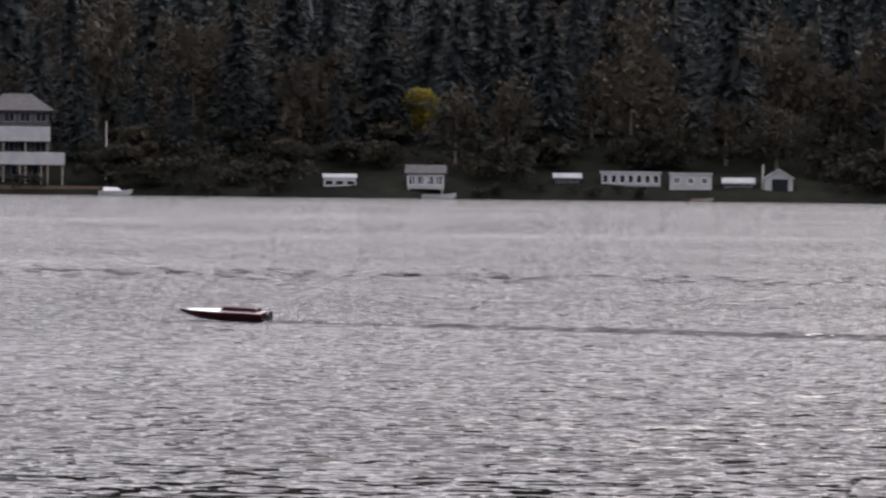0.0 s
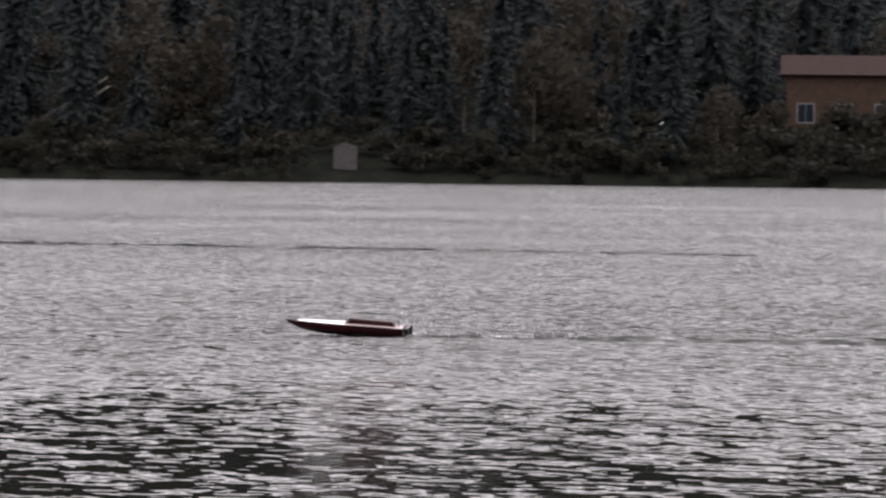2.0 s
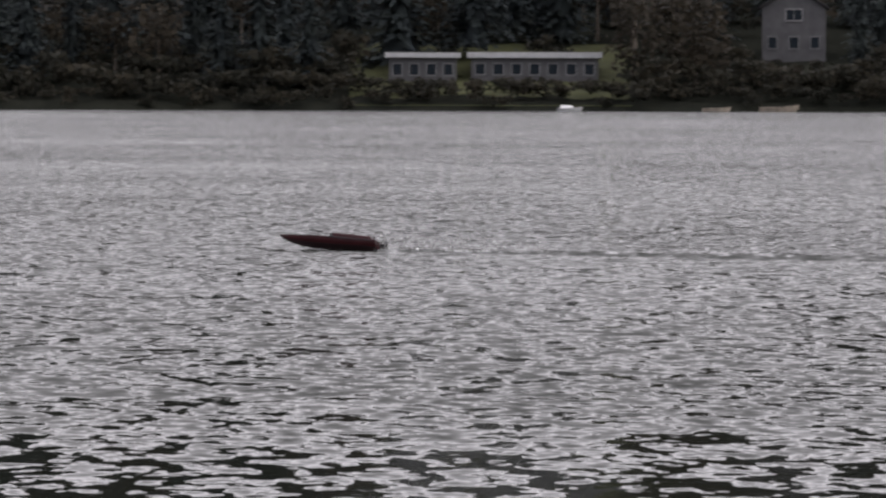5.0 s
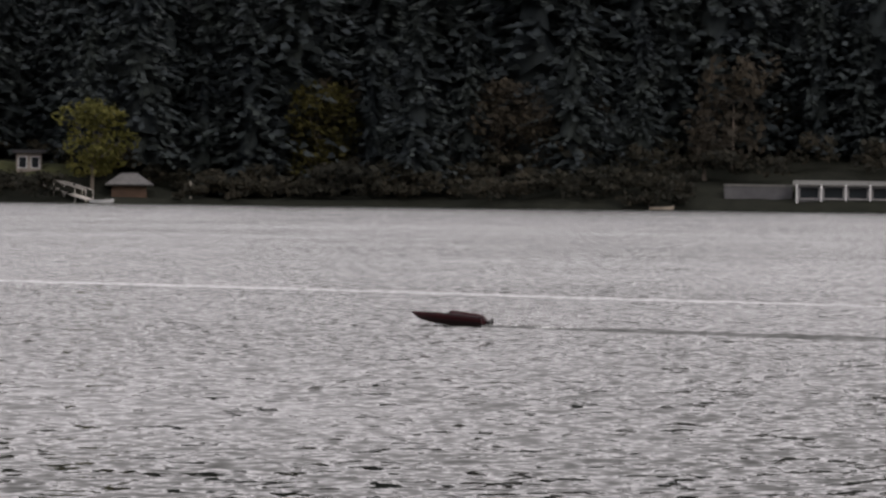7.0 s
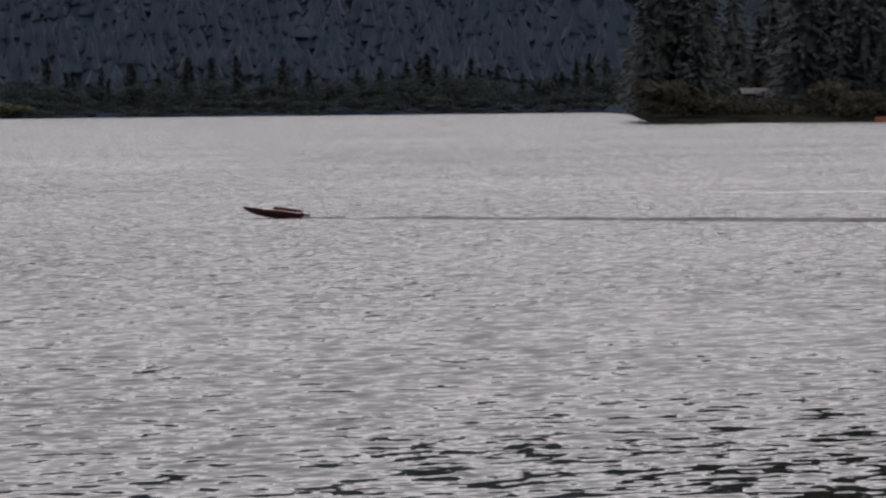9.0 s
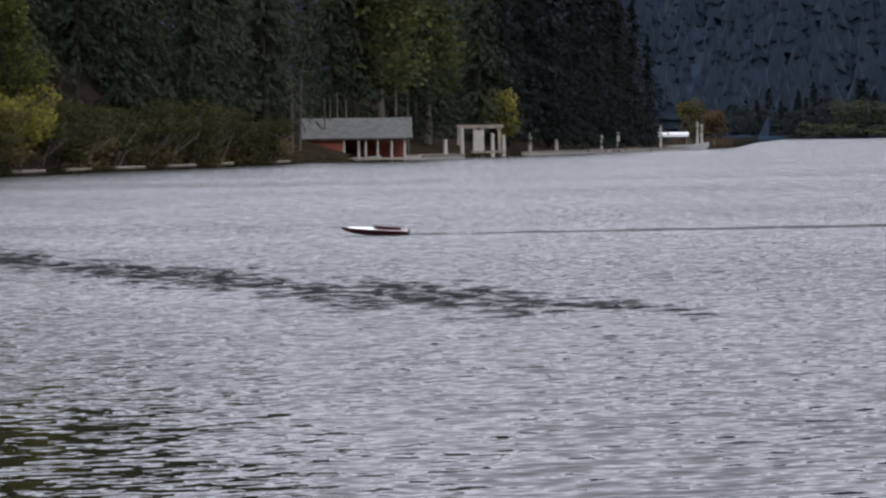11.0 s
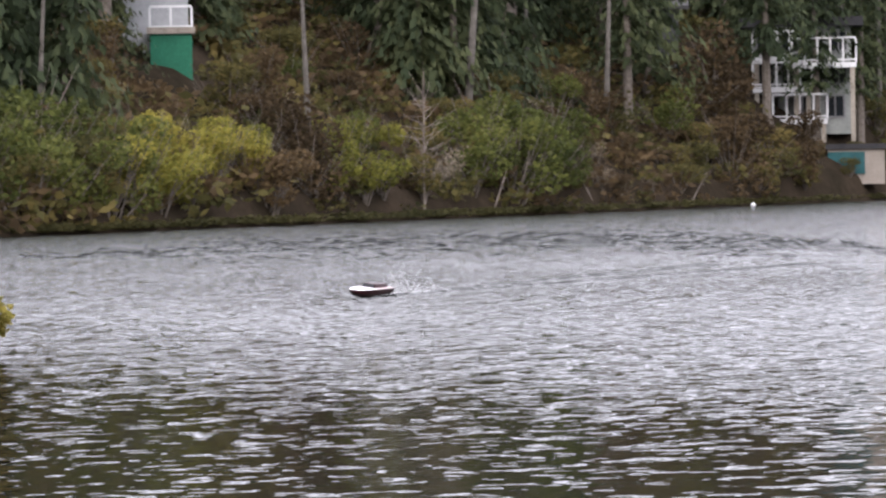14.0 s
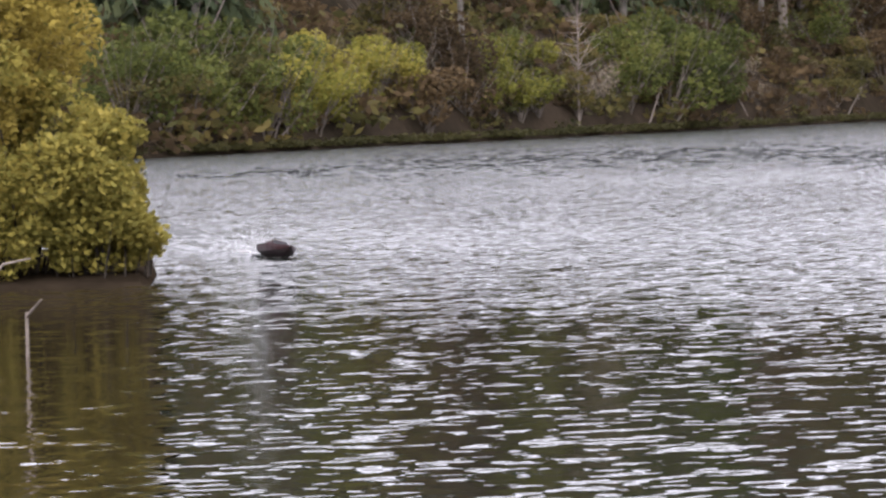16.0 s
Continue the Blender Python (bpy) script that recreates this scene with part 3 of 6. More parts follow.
def stand(u, base):
    """Distance at which the land, seen from the stand, lies base/8000 rad above the water's edge."""
    s = shore(u)
    if base <= 6:
        return s + 3.0
    lo, hi = s + 2.0, s + 260.0
    for _ in range(40):
        m = (lo + hi) / 2
        if (height(u, m) - EYE[2]) / m * BIG + EYE[2] / s * BIG < base:
            lo = m
        else:
            hi = m
    return (lo + hi) / 2


def window(parent, x, y, z, w, h, bars=1, frame_mat=TRIM):
    """A framed window set into a wall that looks along -y."""
    t = max(0.07, 0.09 * w)
    bm = box(x - w / 2 - t, x - w / 2, y - 0.06, y + 0.05, z - t, z + h + t)
    box(x + w / 2, x + w / 2 + t, y - 0.06, y + 0.05, z - t, z + h + t, bm)
    box(x - w / 2, x + w / 2, y - 0.06, y + 0.05, z + h, z + h + t, bm)
    box(x - w / 2, x + w / 2, y - 0.09, y + 0.05, z - t, z, bm)
    for k in range(bars):
        c = x - w / 2 + w * (k + 1) / (bars + 1)
        box(c - 0.03, c + 0.03, y - 0.04, y + 0.04, z, z + h, bm)
    ob = part("window", bm, frame_mat, parent)
    part("pane", box(x - w / 2, x + w / 2, y - 0.012, y + 0.03, z, z + h), PANE, ob)
    return ob


def roof_mesh(kind, w, dep, h, rh, over):
    x, y0, y1, t = w / 2 + over, -over, dep + over, 0.14
    bm = bmesh.new()
    if kind == "ridge":        # ridge along x, one slope towards the lake
        ym = dep / 2
        slab([(-x, y0, h), (x, y0, h), (x, ym, h + rh), (-x, ym, h + rh)], t, bm)
        slab([(-x, y1, h), (x, y1, h), (x, ym, h + rh), (-x, ym, h + rh)], t, bm)
    elif kind == "gable":      # gable towards the lake
        slab([(-x, y0, h), (-x, y1, h), (0, y1, h + rh), (0, y0, h + rh)], t, bm)
        slab([(x, y0, h), (x, y1, h), (0, y1, h + rh), (0, y0, h + rh)], t, bm)
    elif kind == "hip":
        k, ym = w * 0.22, dep / 2
        slab([(-x, y0, h), (x, y0, h), (k, ym, h + rh), (-k, ym, h + rh)], t, bm)
        slab([(-x, y1, h), (x, y1, h), (k, ym, h + rh), (-k, ym, h + rh)], t, bm)
        slab([(x, y0, h), (x, y1, h), (k, ym, h + rh)], t, bm)
        slab([(-x, y0, h), (-x, y1, h), (-k, ym, h + rh)], t, bm)
    elif kind == "shed":
        slab([(-x, y0, h), (x, y0, h), (x, y1, h + rh), (-x, y1, h + rh)], t, bm)
    else:
        box(-x, x, y0, y1, h, h + max(0.2, rh), bm)
    return bm


def wall_mesh(kind, w, dep, z0, h, rh):
    bm = box(-w / 2, w / 2, 0, dep, z0, h)
    if kind == "gable":
        for y in (0.0, dep - 0.2):
            slab([(-w / 2, y, h), (w / 2, y, h), (0, y, h + rh - 0.12)], 0.0, None).free()
            v = [bm.verts.new(p) for p in ((-w / 2, y, h), (w / 2, y, h), (0, y, h + rh - 0.12), (-w / 2, y + 0.2, h), (w / 2, y + 0.2, h), (0, y + 0.2, h + rh - 0.12))]
            for f in ((0, 1, 2), (5, 4, 3), (0, 3, 4, 1), (1, 4, 5, 2), (2, 5, 3, 0)):
                bm.faces.new([v[i] for i in f])
    elif kind in ("ridge", "shed"):
        for x in (-w / 2, w / 2 - 0.2):
            top = (dep / 2, h + rh - 0.12) if kind == "ridge" else (dep, h + rh - 0.12)
            v = [bm.verts.new(p) for p in ((x, 0, h), (x, dep, h), (x, *top), (x + 0.2, 0, h), (x + 0.2, dep, h), (x + 0.2, *top))]
            for f in ((0, 1, 2), (5, 4, 3), (0, 3, 4, 1), (1, 4, 5, 2), (2, 5, 3, 0)):
                bm.faces.new([v[i] for i in f])
    return bm


def railing(parent, x0, x1, y, z, mat=TRIM, high=1.0):
    ob = part("railing", box(x0, x1, y - 0.04, y + 0.04, z + high - 0.07, z + high), mat, parent)
    n = max(2, int((x1 - x0) / 0.45))
    bm = box(x0, x1, y - 0.03, y + 0.03, z + 0.08, z + 0.13)
    for k in range(n + 1):
        x = x0 + (x1 - x0) * k / n
        box(x - 0.035, x + 0.035, y - 0.035, y + 0.035, z, z + high - 0.07, bm)
    part("balustrade", bm, mat, ob)


def house(u, base, wpx, hpx, rpx, roof="ridge", wall=GREYWALL, cover=SHINGLE, deep=0.7, rows=(), decks=(), chimney=None, door=None, label="", name="house", category="house", over=0.4, slant=0.0, posts=0, d=None, group="houses along the far shore", frame_mat=None, hide=0):
    """A house from angles: base above the water's edge, width, wall and roof in 1/8000 rad; rows: (height share, window height share, count, width share, bars)."""
    frame_mat = frame_mat or (TRIM if wall in (PALE, CREAM) else GREYTRIM)
    d = d or stand(u, base)
    k = d / BIG
    w, h, rh = wpx * k, hpx * k, rpx * k
    dep = w * deep
    root = new(name)
    ground = min(height(u, d), height(u, d + dep))
    z = max(ground, EYE[2] + (base - EYE[2] / shore(u) * BIG) * k)
    root.matrix_world = Matrix.Translation(spot(u, d, z)) @ Matrix.Rotation(facing(u) + radians(slant), 4, "Z")
    tagged(root, label, category, group)
    part("wall", wall_mesh(roof, w, dep, min(0, ground - z) - 0.4, h, rh), wall, root)
    part("roof", roof_mesh(roof, w, dep, h, rh, over), cover, root)
    for zs, hs, n, ws, bars in rows:
        for i in range(n):
            window(root, -w / 2 + w * (i + 0.5) / n, 0, h * zs, w / n * ws, h * hs, bars, frame_mat)
    for zs, out, x0, x1, mat in decks:
        a, b, zz = -w / 2 + w * x0, -w / 2 + w * x1, h * zs
        dk = part("deck", box(a, b, -out, -0.01, zz - 0.2, zz), mat, root)
        railing(dk, a, b, -out + 0.06, zz, mat)
        for x in np.linspace(a + 0.15, b - 0.15, max(2, int((b - a) / 2.5) + 1)):
            part("post", box(x - 0.09, x + 0.09, -out + 0.02, -out + 0.2, min(0, height(u, d - out) - z) - 0.4, zz - 0.2), TIMBER, root)
    if chimney:
        cx, ch = chimney
        part("chimney", box(w * cx - 0.45, w * cx + 0.45, dep * 0.4, dep * 0.4 + 0.8, h * 0.5, h + rh + ch, soft=0.04), STONE, root)
    if door:
        dx, dw, dh, mat = door
        part("door", box(w * dx - dw / 2, w * dx + dw / 2, -0.05, 0.04, 0.0, dh), mat, root)
    for i in range(posts):
        x = -w / 2 + w * i / (posts - 1)
        part("post", box(x - 0.07, x + 0.07, -over - 0.05, -over + 0.1, -0.4, h), TRIM, root)
    CLEAR.append((u - wpx / 2 - 55, u + wpx / 2 + 55, d, d + dep + 4, base + hide))
    return root


CLEAR = []
# ---- houses of the far shore, in the order in which the camera passes them ----
house(-3671, 3, 50, 23, 17, "gable", PALE, PALEROOF, 1.0, (), door=(0.05, 1.5, 1.1, PANE), label="small white gabled boathouse with a dark doorway", name="boathouse", category="boathouse", over=0.2)
house(-3600, 26, 52, 8, 9, "shed", GREYWALL, PALEROOF, 0.6, ((0.2, 0.6, 3, 0.5, 0),), label="low dark cabin with a pale sloping roof", name="cabin", category="cabin", over=0.2)
house(-3516, 20, 74, 27, 3, "flat", PALE, PALEROOF, 0.4, ((0.45, 0.35, 3, 0.35, 1),), label="white boxy mobile home with a flat roof", name="mobile_home", category="mobile home", over=0.1)
house(-3410, 27, 104, 21, 4, "flat", PALE, PALEROOF, 0.35, ((0.25, 0.6, 7, 0.55, 0),), label="long white house with a row of dark windows", over=0.15)
house(-3298, 30, 44, 10, 8, "ridge", GREYWALL, PALEROOF, 0.8, ((0.3, 0.5, 2, 0.4, 1),), label="small grey cabin with a pale roof", name="cabin", category="cabin", over=0.2)
house(-3047, 12, 64, 28, 15, "ridge", PALE, SHINGLE, 0.8, ((0.3, 0.55, 4, 0.6, 1),), decks=((0.15, 1.0, 0.0, 1.0, PALE),), label="small white house with a grey roof and a wide window front", over=0.25)
house(-2895, 6, 57, 15, 7, "flat", PALE, CANVAS, 0.5, ((0.15, 0.5, 3, 0.7, 0),), label="low white boat shed at the water's edge", name="boat_shed", category="shed", over=0.1)
balcony_house = house(-2325, 28, 112, 120, 30, "hip", GREYWALL, SHINGLE, 0.8, ((0.06, 0.16, 3, 0.5, 1), (0.40, 0.14, 4, 0.6, 1), (0.84, 0.12, 4, 0.6, 1)), label="three-storey grey house with two broad white balconies", over=0.5)
_k = stand(-2325, 28) / BIG
for _a, _b, _z, _h in ((-66, 58, 67, 24), (-36, 84, 26, 20)):
    _deck = part("balcony", box(_a * _k, _b * _k, -1.7, -0.02, _z * _k - 0.15, _z * _k), GREYTRIM, balcony_house)
    part("parapet", box(_a * _k, _b * _k, -1.78, -1.7, _z * _k - 0.1, (_z + _h) * _k, soft=0.02), PALE, _deck, "white boarded parapet")
    for _x in np.linspace(_a * _k + 0.2, _b * _k - 0.2, 4):
        part("post", box(_x - 0.07, _x + 0.07, -1.66, -1.5, -0.6, _z * _k - 0.15), TIMBER, balcony_house)
house(-2146, 207, 54, 7, 4, "flat", GREYWALL, CANVAS, 0.6, (), label="small hut with a white flat roof on the slope", name="hut", category="hut", over=0.2)
house(-2174, 64, 92, 55, 7, "flat", BROWNWALL, DARKROOF, 0.7, ((0.2, 0.6, 2, 0.4, 1),), decks=((0.05, 1.2, 0.1, 1.0, BROWNWALL),), label="brown cedar house with a flat roof")
house(-1960, 222, 70, 60, 8, "flat", PALE, DARKROOF, 0.8, ((0.12, 0.35, 2, 0.5, 1), (0.62, 0.3, 2, 0.6, 1)), decks=((0.52, 0.9, 0.0, 1.0, TRIM),), label="white two-storey house high on the wooded slope")
pavilion = house(-1723, 168, 98, 34, 15, "hip", PALE, CREAM, 0.9, ((0.15, 0.65, 5, 0.6, 0),), decks=((0.02, 1.0, 0.0, 1.0, GREYWALL),), label="white hillside pavilion with a pale hipped roof and lantern storey", over=0.3)
_k = stand(-1723, 168) / BIG
part("lantern", box(-18 * _k, 18 * _k, 1.2, 3.4, 42 * _k, 62 * _k), GREYWALL, pavilion, "small upper storey")
part("lantern_roof", box(-24 * _k, 24 * _k, 0.9, 3.7, 62 * _k, 74 * _k, soft=0.05), CANVAS, pavilion, "pale flat roof")
house(-1690, 38, 95, 52, 14, "ridge", CREAM, DARKROOF, 0.7, ((0.1, 0.4, 2, 0.5, 1), (0.65, 0.2, 2, 0.4, 1)), label="beige cottage half hidden in shrubs", name="cottage", category="cottage")
house(-1914, 30, 40, 60, 12, "gable", GREYWALL, SHINGLE, 0.8, ((0.2, 0.3, 1, 0.5, 1),), label="narrow grey boat house with a gable", name="cottage", category="cottage")
white = house(-1222, 26, 200, 132, 46, "ridge", GREYWALL, DARKROOF, 0.6, ((0.06, 0.22, 4, 0.5, 1), (0.40, 0.22, 6, 0.6, 1), (0.76, 0.18, 7, 0.55, 1)), decks=((0.37, 1.9, -0.02, 1.02, TRIM), (0.68, 1.5, 0.42, 1.02, TRIM)), label="large grey and white three-storey house with long balconies", hide=8)
_k = stand(-1222, 26) / BIG
for _x in (0, 17, 34, 51, 68, 85):
    part("wall_panel", box((_x + 2) * _k, (_x + 8) * _k, -0.05, -0.004, 100 * _k, 132 * _k), TRIM, white, "white boarding between the windows")
wing = house(-1143, 26, 82, 54, 6, "flat", CREAM, GREYTRIM, 0.9, ((0.2, 0.4, 1, 0.3, 0),), label="white gabled wing of a lakeside house", d=stand(-1143, 26) - 2.2, over=0.1, hide=8)
_k = (stand(-1143, 26) - 2.2) / BIG
part("upper_wall", wall_mesh("gable", 76 * _k, 70 * _k, 61 * _k, 128 * _k, 24 * _k), PALE, wing, "white boarded upper storeys")
part("gable_roof", roof_mesh("gable", 76 * _k, 70 * _k, 128 * _k, 24 * _k, 0.35), DARKROOF, wing)
part("cornice", box(-40 * _k, 40 * _k, -0.3, -0.02, 94 * _k, 98 * _k), GREYTRIM, wing)
for _x, _z in ((-18, 68), (10, 68), (-26, 104), (4, 104)):
    window(wing, _x * _k, 0, _z * _k, 11 * _k, 22 * _k, 0, GREYTRIM)
house(-948, 6, 30, 62, 14, "gable", CREAM, PALEROOF, 1.0, (), label="small stair kiosk on the bank", name="kiosk", category="kiosk")
house(-420, 112, 225, 62, 60, "hip", GREYWALL, SHINGLE, 0.8, ((0.3, 0.4, 6, 0.55, 1),), decks=((0.02, 1.4, 0.05, 0.7, GREYWALL),), chimney=(-0.05, 1.3), label="grey house with a wide hipped shingle roof", over=1.2, hide=22)
house(441, 95, 205, 105, 36, "ridge", BROWNWALL, REDROOF, 0.6, ((0.2, 0.3, 3, 0.4, 1),), label="brown house with a rust-red roof among trees", over=0.6, hide=75)
house(1322, 4, 42, 40, 8, "gable", STONE, STONE, 1.0, (), label="small grey stone pump house at the water", name="pump_house", category="shed", over=0.05)
house(2455, 70, 82, 52, 22, "ridge", BROWNWALL, DARKROOF, 0.8, ((0.55, 0.25, 2, 0.7, 0), (0.1, 0.25, 2, 0.7, 0)), decks=((0.42, 1.0, 0.0, 1.0, BROWNWALL),), frame_mat=BROWNWALL, label="brown cottage with a deck and long windows", name="cottage", category="cottage")
house(2378, 3, 42, 24, 16, "shed", ORANGE, DARKROOF, 0.8, ((0.2, 0.5, 1, 0.4, 0),), label="small orange boat hut with a sloping roof", name="boat_hut", category="hut", over=0.15)
house(3991, 140, 80, 30, 52, "gable", BROWNWALL, MIDROOF, 0.8, ((0.2, 0.6, 2, 0.5, 0),), label="cabin with a pale pointed gable between trees", name="cabin", category="cabin", hide=25)
house(3845, 66, 50, 22, 8, "flat", BROWNWALL, DARKROOF, 0.7, ((0.3, 0.4, 3, 0.5, 0),), label="low brown cabin with three small windows", name="cabin", category="cabin")
house(5329, 42, 200, 116, 30, "ridge", GREYWALL, SHINGLE, 0.7, ((0.36, 0.24, 7, 0.45, 0), (0.74, 0.14, 5, 0.4, 0)), decks=((0.3, 1.5, 0.0, 1.0, GREYWALL),), label="large grey two-storey house above the lawn")
house(5160, 46, 130, 62, 36, "ridge", TEAL, SHINGLE, 0.8, ((0.35, 0.4, 4, 0.45, 0),), label="grey-green wing of a house with a shingle roof")
house(5598, 12, 145, 70, 36, "ridge", PALE, SHINGLE, 0.6, ((0.3, 0.55, 6, 0.55, 0),), decks=((0.22, 1.0, 0.1, 0.9, TRIM),), chimney=(-0.44, 0.6), label="small white lake house with a grey roof and window front")
house(5489, 22, 100, 8, 18, "ridge", BROWNWALL, REDROOF, 0.8, (), label="low brown shed with a rusty roof", name="shed", category="shed")
frame_house = house(6100, 66, 152, 70, 66, "gable", TEAL, PALEROOF, 0.8, ((0.05, 0.28, 4, 0.72, 0), (0.42, 0.24, 4, 0.72, 0), (0.75, 0.2, 4, 0.72, 0)), frame_mat=TRIM, decks=((0.0, 1.8, -0.15, 0.8, TRIM),), label="white A-frame house with a tall gridded glass gable")
for _x, _z, _w, _h in ((-0.9, 3.9, 1.3, 0.9), (0.9, 3.9, 1.3, 0.9), (0.0, 5.1, 1.1, 0.9)):
    window(frame_house, _x, 0, _z, _w, _h, 1, TRIM)
house(6280, 120, 92, 26, 10, "flat", CREAM, PALEROOF, 0.6, (), label="beige upper storey with a flat pale roof")
house(6397, 32, 145, 70, 8, "flat", GREYWALL, DARKROOF, 0.5, ((0.4, 0.35, 4, 0.5, 0),), label="long low grey house behind shrubs")
house(6112, 4, 52, 34, 16, "gable", BROWNWALL, PALEROOF, 0.9, (), label="brown boat hut with a pale roof", name="boat_hut", category="hut")
tower = house(6975, 84, 112, 100, 40, "gable", GREYWALL, DARKROOF, 0.8, ((0.28, 0.2, 3, 0.4, 0), (0.78, 0.18, 1, 0.24, 1)), label="tall grey shingled house with a white-framed dormer window")
house(7432, 52, 225, 42, 10, "flat", GREYWALL, PALEROOF, 0.5, ((0.3, 0.45, 7, 0.5, 0),), label="long low grey house with a pale roof edge")
house(7630, 50, 120, 44, 9, "flat", GREYWALL, PALEROOF, 0.6, ((0.3, 0.45, 4, 0.5, 0),), label="low flat-roofed house above a lawn")
house(10536, 4, 172, 26, 8, "shed", GREYWALL, MIDROOF, 0.4, ((0.1, 0.7, 4, 0.75, 0),), label="long boat shelter with a grey flat roof", name="boat_shelter", category="shelter", posts=5)
house(10690, 4, 120, 22, 4, "flat", GREYWALL, MIDROOF, 0.4, (), label="low grey shed on the waterfront", name="shed", category="shed", over=0.05)
house(10400, 24, 85, 52, 14, "ridge", BROWNWALL, DARKROOF, 0.7, ((0.3, 0.3, 3, 0.5, 0),), label="brown house behind the boat shelter")
house(11802, 4, 62, 24, 20, "hip", BROWNWALL, SHINGLE, 0.9, (), label="small lakeside gazebo with a grey hipped roof", name="gazebo", category="gazebo", over=0.6)
house(11979, 52, 44, 34, 6, "flat", CREAM, DARKROOF, 0.6, ((0.25, 0.55, 2, 0.6, 0),), label="beige garden house with dark windows", name="garden_house", category="shed")
house(12754, 3, 80, 24, 18, "ridge", BROWNWALL, SHINGLE, 0.7, (), label="brown boathouse with a grey roof", name="boathouse", category="boathouse", over=0.3)
house(13409, 34, 50, 18, 10, "ridge", GREYWALL, SHINGLE, 0.7, (), label="small grey cottage on the wooded point", name="cottage", category="cottage")

GUARD = (-1965, -1628, 262)
CLEAR.append((GUARD[0], GUARD[1], stand(-1800, 262) - 2, stand(-1800, 262) + 3, 258))
CLEAR.append((12058, 12150, stand(12104, 66) - 1, stand(12104, 66) + 3, 62))
CLEAR.append((12130, 12290, shore(12200) + 8, shore(12200) + 14, 34))
CLEAR.append((-3085, -2990, shore(-3037) + 23, shore(-3037) + 30, 84))
CLEAR.append((5205, 5305, shore(5255) + 6, shore(5255) + 12, 16))
ROAD = (-3564, -3466, 160)
CLEAR.append((ROAD[0], ROAD[1], stand(-3516, 160) - 2, stand(-3516, 160) + 3, 156))
far_woods()


# ---- boats, posts and small things along the far shore ----
def moored_boat(u, px, mat, cabin=None, d=None, mast=0.0, label="white motorboat moored at the shore", turn=0.0):
    d = d or shore(u) - 1.2
    L = px * d / BIG
    root = tagged(new("motorboat"), label, "boat", "boats along the shore")
    root.matrix_world = Matrix.Translation(spot(u, d, 0)) @ Matrix.Rotation(facing(u) + radians(turn), 4, "Z")
    bm = bmesh.new()
    w = min(1.1, L * 0.2)
    q = min(1.0, L / 4.5)
    secs = [(-0.5, 1.0, 0.55, -0.15), (0.1, 1.0, 0.6, -0.15), (0.36, 0.6, 0.72, -0.1), (0.5, 0.03, 0.85, 0.35)]
    rings = [[bm.verts.new(v) for v in ((x * L, -b * w, t * q), (x * L, -b * w * 0.8, k * q), (x * L, b * w * 0.8, k * q), (x * L, b * w, t * q))] for x, b, t, k in secs]
    for a, b in zip(rings, rings[1:]):
        for i in range(4):
            bm.faces.new((a[i], a[(i + 1) % 4], b[(i + 1) % 4], b[i]))
    bm.faces.new(rings[0][::-1])
    bm.faces.new(rings[-1])
    part("hull", bm, mat, root)
    if cabin:
        bm = bmesh.new()
        low = [bm.verts.new(v) for v in ((-0.38 * L, -w * 0.7, 0.55 * q), (0.2 * L, -w * 0.7, 0.57 * q), (0.2 * L, w * 0.7, 0.57 * q), (-0.38 * L, w * 0.7, 0.55 * q))]
        top = [bm.verts.new(v) for v in ((-0.34 * L, -w * 0.55, 1.1 * q), (0.05 * L, -w * 0.55, 1.05 * q), (0.05 * L, w * 0.55, 1.05 * q), (-0.34 * L, w * 0.55, 1.1 * q))]
        bm.faces.new(top)
        for i in range(4):
            bm.faces.new((low[i], low[(i + 1) % 4], top[(i + 1) % 4], top[i]))
        part("cabin", bm, cabin, root)
    if mast:
        part("mast", rod((-0.1 * L, 0, 0.5), (-0.1 * L, 0, 0.5 + mast), 0.05, 0.03), TRIM, root)
    return root


for u, px, m, c, mast in ((-1881, 75, PALE, CANVAS, 0), (-1794, 55, PALE, PANE, 0), (-2049, 78, PALE, None, 0), (-1989, 50, ORANGE, None, 1.4), (-2499, 60, PALE, CANVAS, 0), (-3071, 60, PALE, None, 0), (-3536, 40, TIMBER, None, 0), (3307, 125, GREYWALL, CANVAS, 1.9), (3225, 70, PALE, None, 0),
                          (6350, 46, PALE, None, 0), (6305, 56, BLUE, BLUE, 0), (7370, 44, PALE, CANVAS, 0), (6677, 42, PALE, CANVAS, 0), (6762, 52, TIMBER, None, 0), (7110, 50, TIMBER, None, 0), (7000, 70, TIMBER, None, 0),
                          (12928, 62, PALE, CANVAS, 0), (12830, 60, ORANGE, PALE, 0.6), (13166, 70, ORANGE, None, 0), (13100, 60, TIMBER, None, 0), (11850, 44, PALE, None, 0), (10300, 60, PALE, None, 0), (10860, 44, TIMBER, None, 0)):
    moored_boat(u, px, m, c, None, mast, {BLUE: "blue-covered motorboat moored at the shore", ORANGE: "orange-red boat moored at the shore", TIMBER: "grey wooden rowing boat drawn up at the shore", GREYWALL: "dark-hulled boat with a mast and white cabin"}.get(m, "white motorboat moored at the shore"))


def post(u, px, d=None, base=-0.8, r=0.11, mat=PALETIMBER, name="mooring_post", label="bleached timber mooring post", category="post", group="posts along the shore"):
    d = d or shore(u) - 0.6
    ob = part(name, rod((0, 0, base), (0, 0, px * d / BIG), r, r * 0.85, 8), mat)
    ob.matrix_world = Matrix.Translation(spot(u, d, 0))
    return tagged(ob, label, category, group)


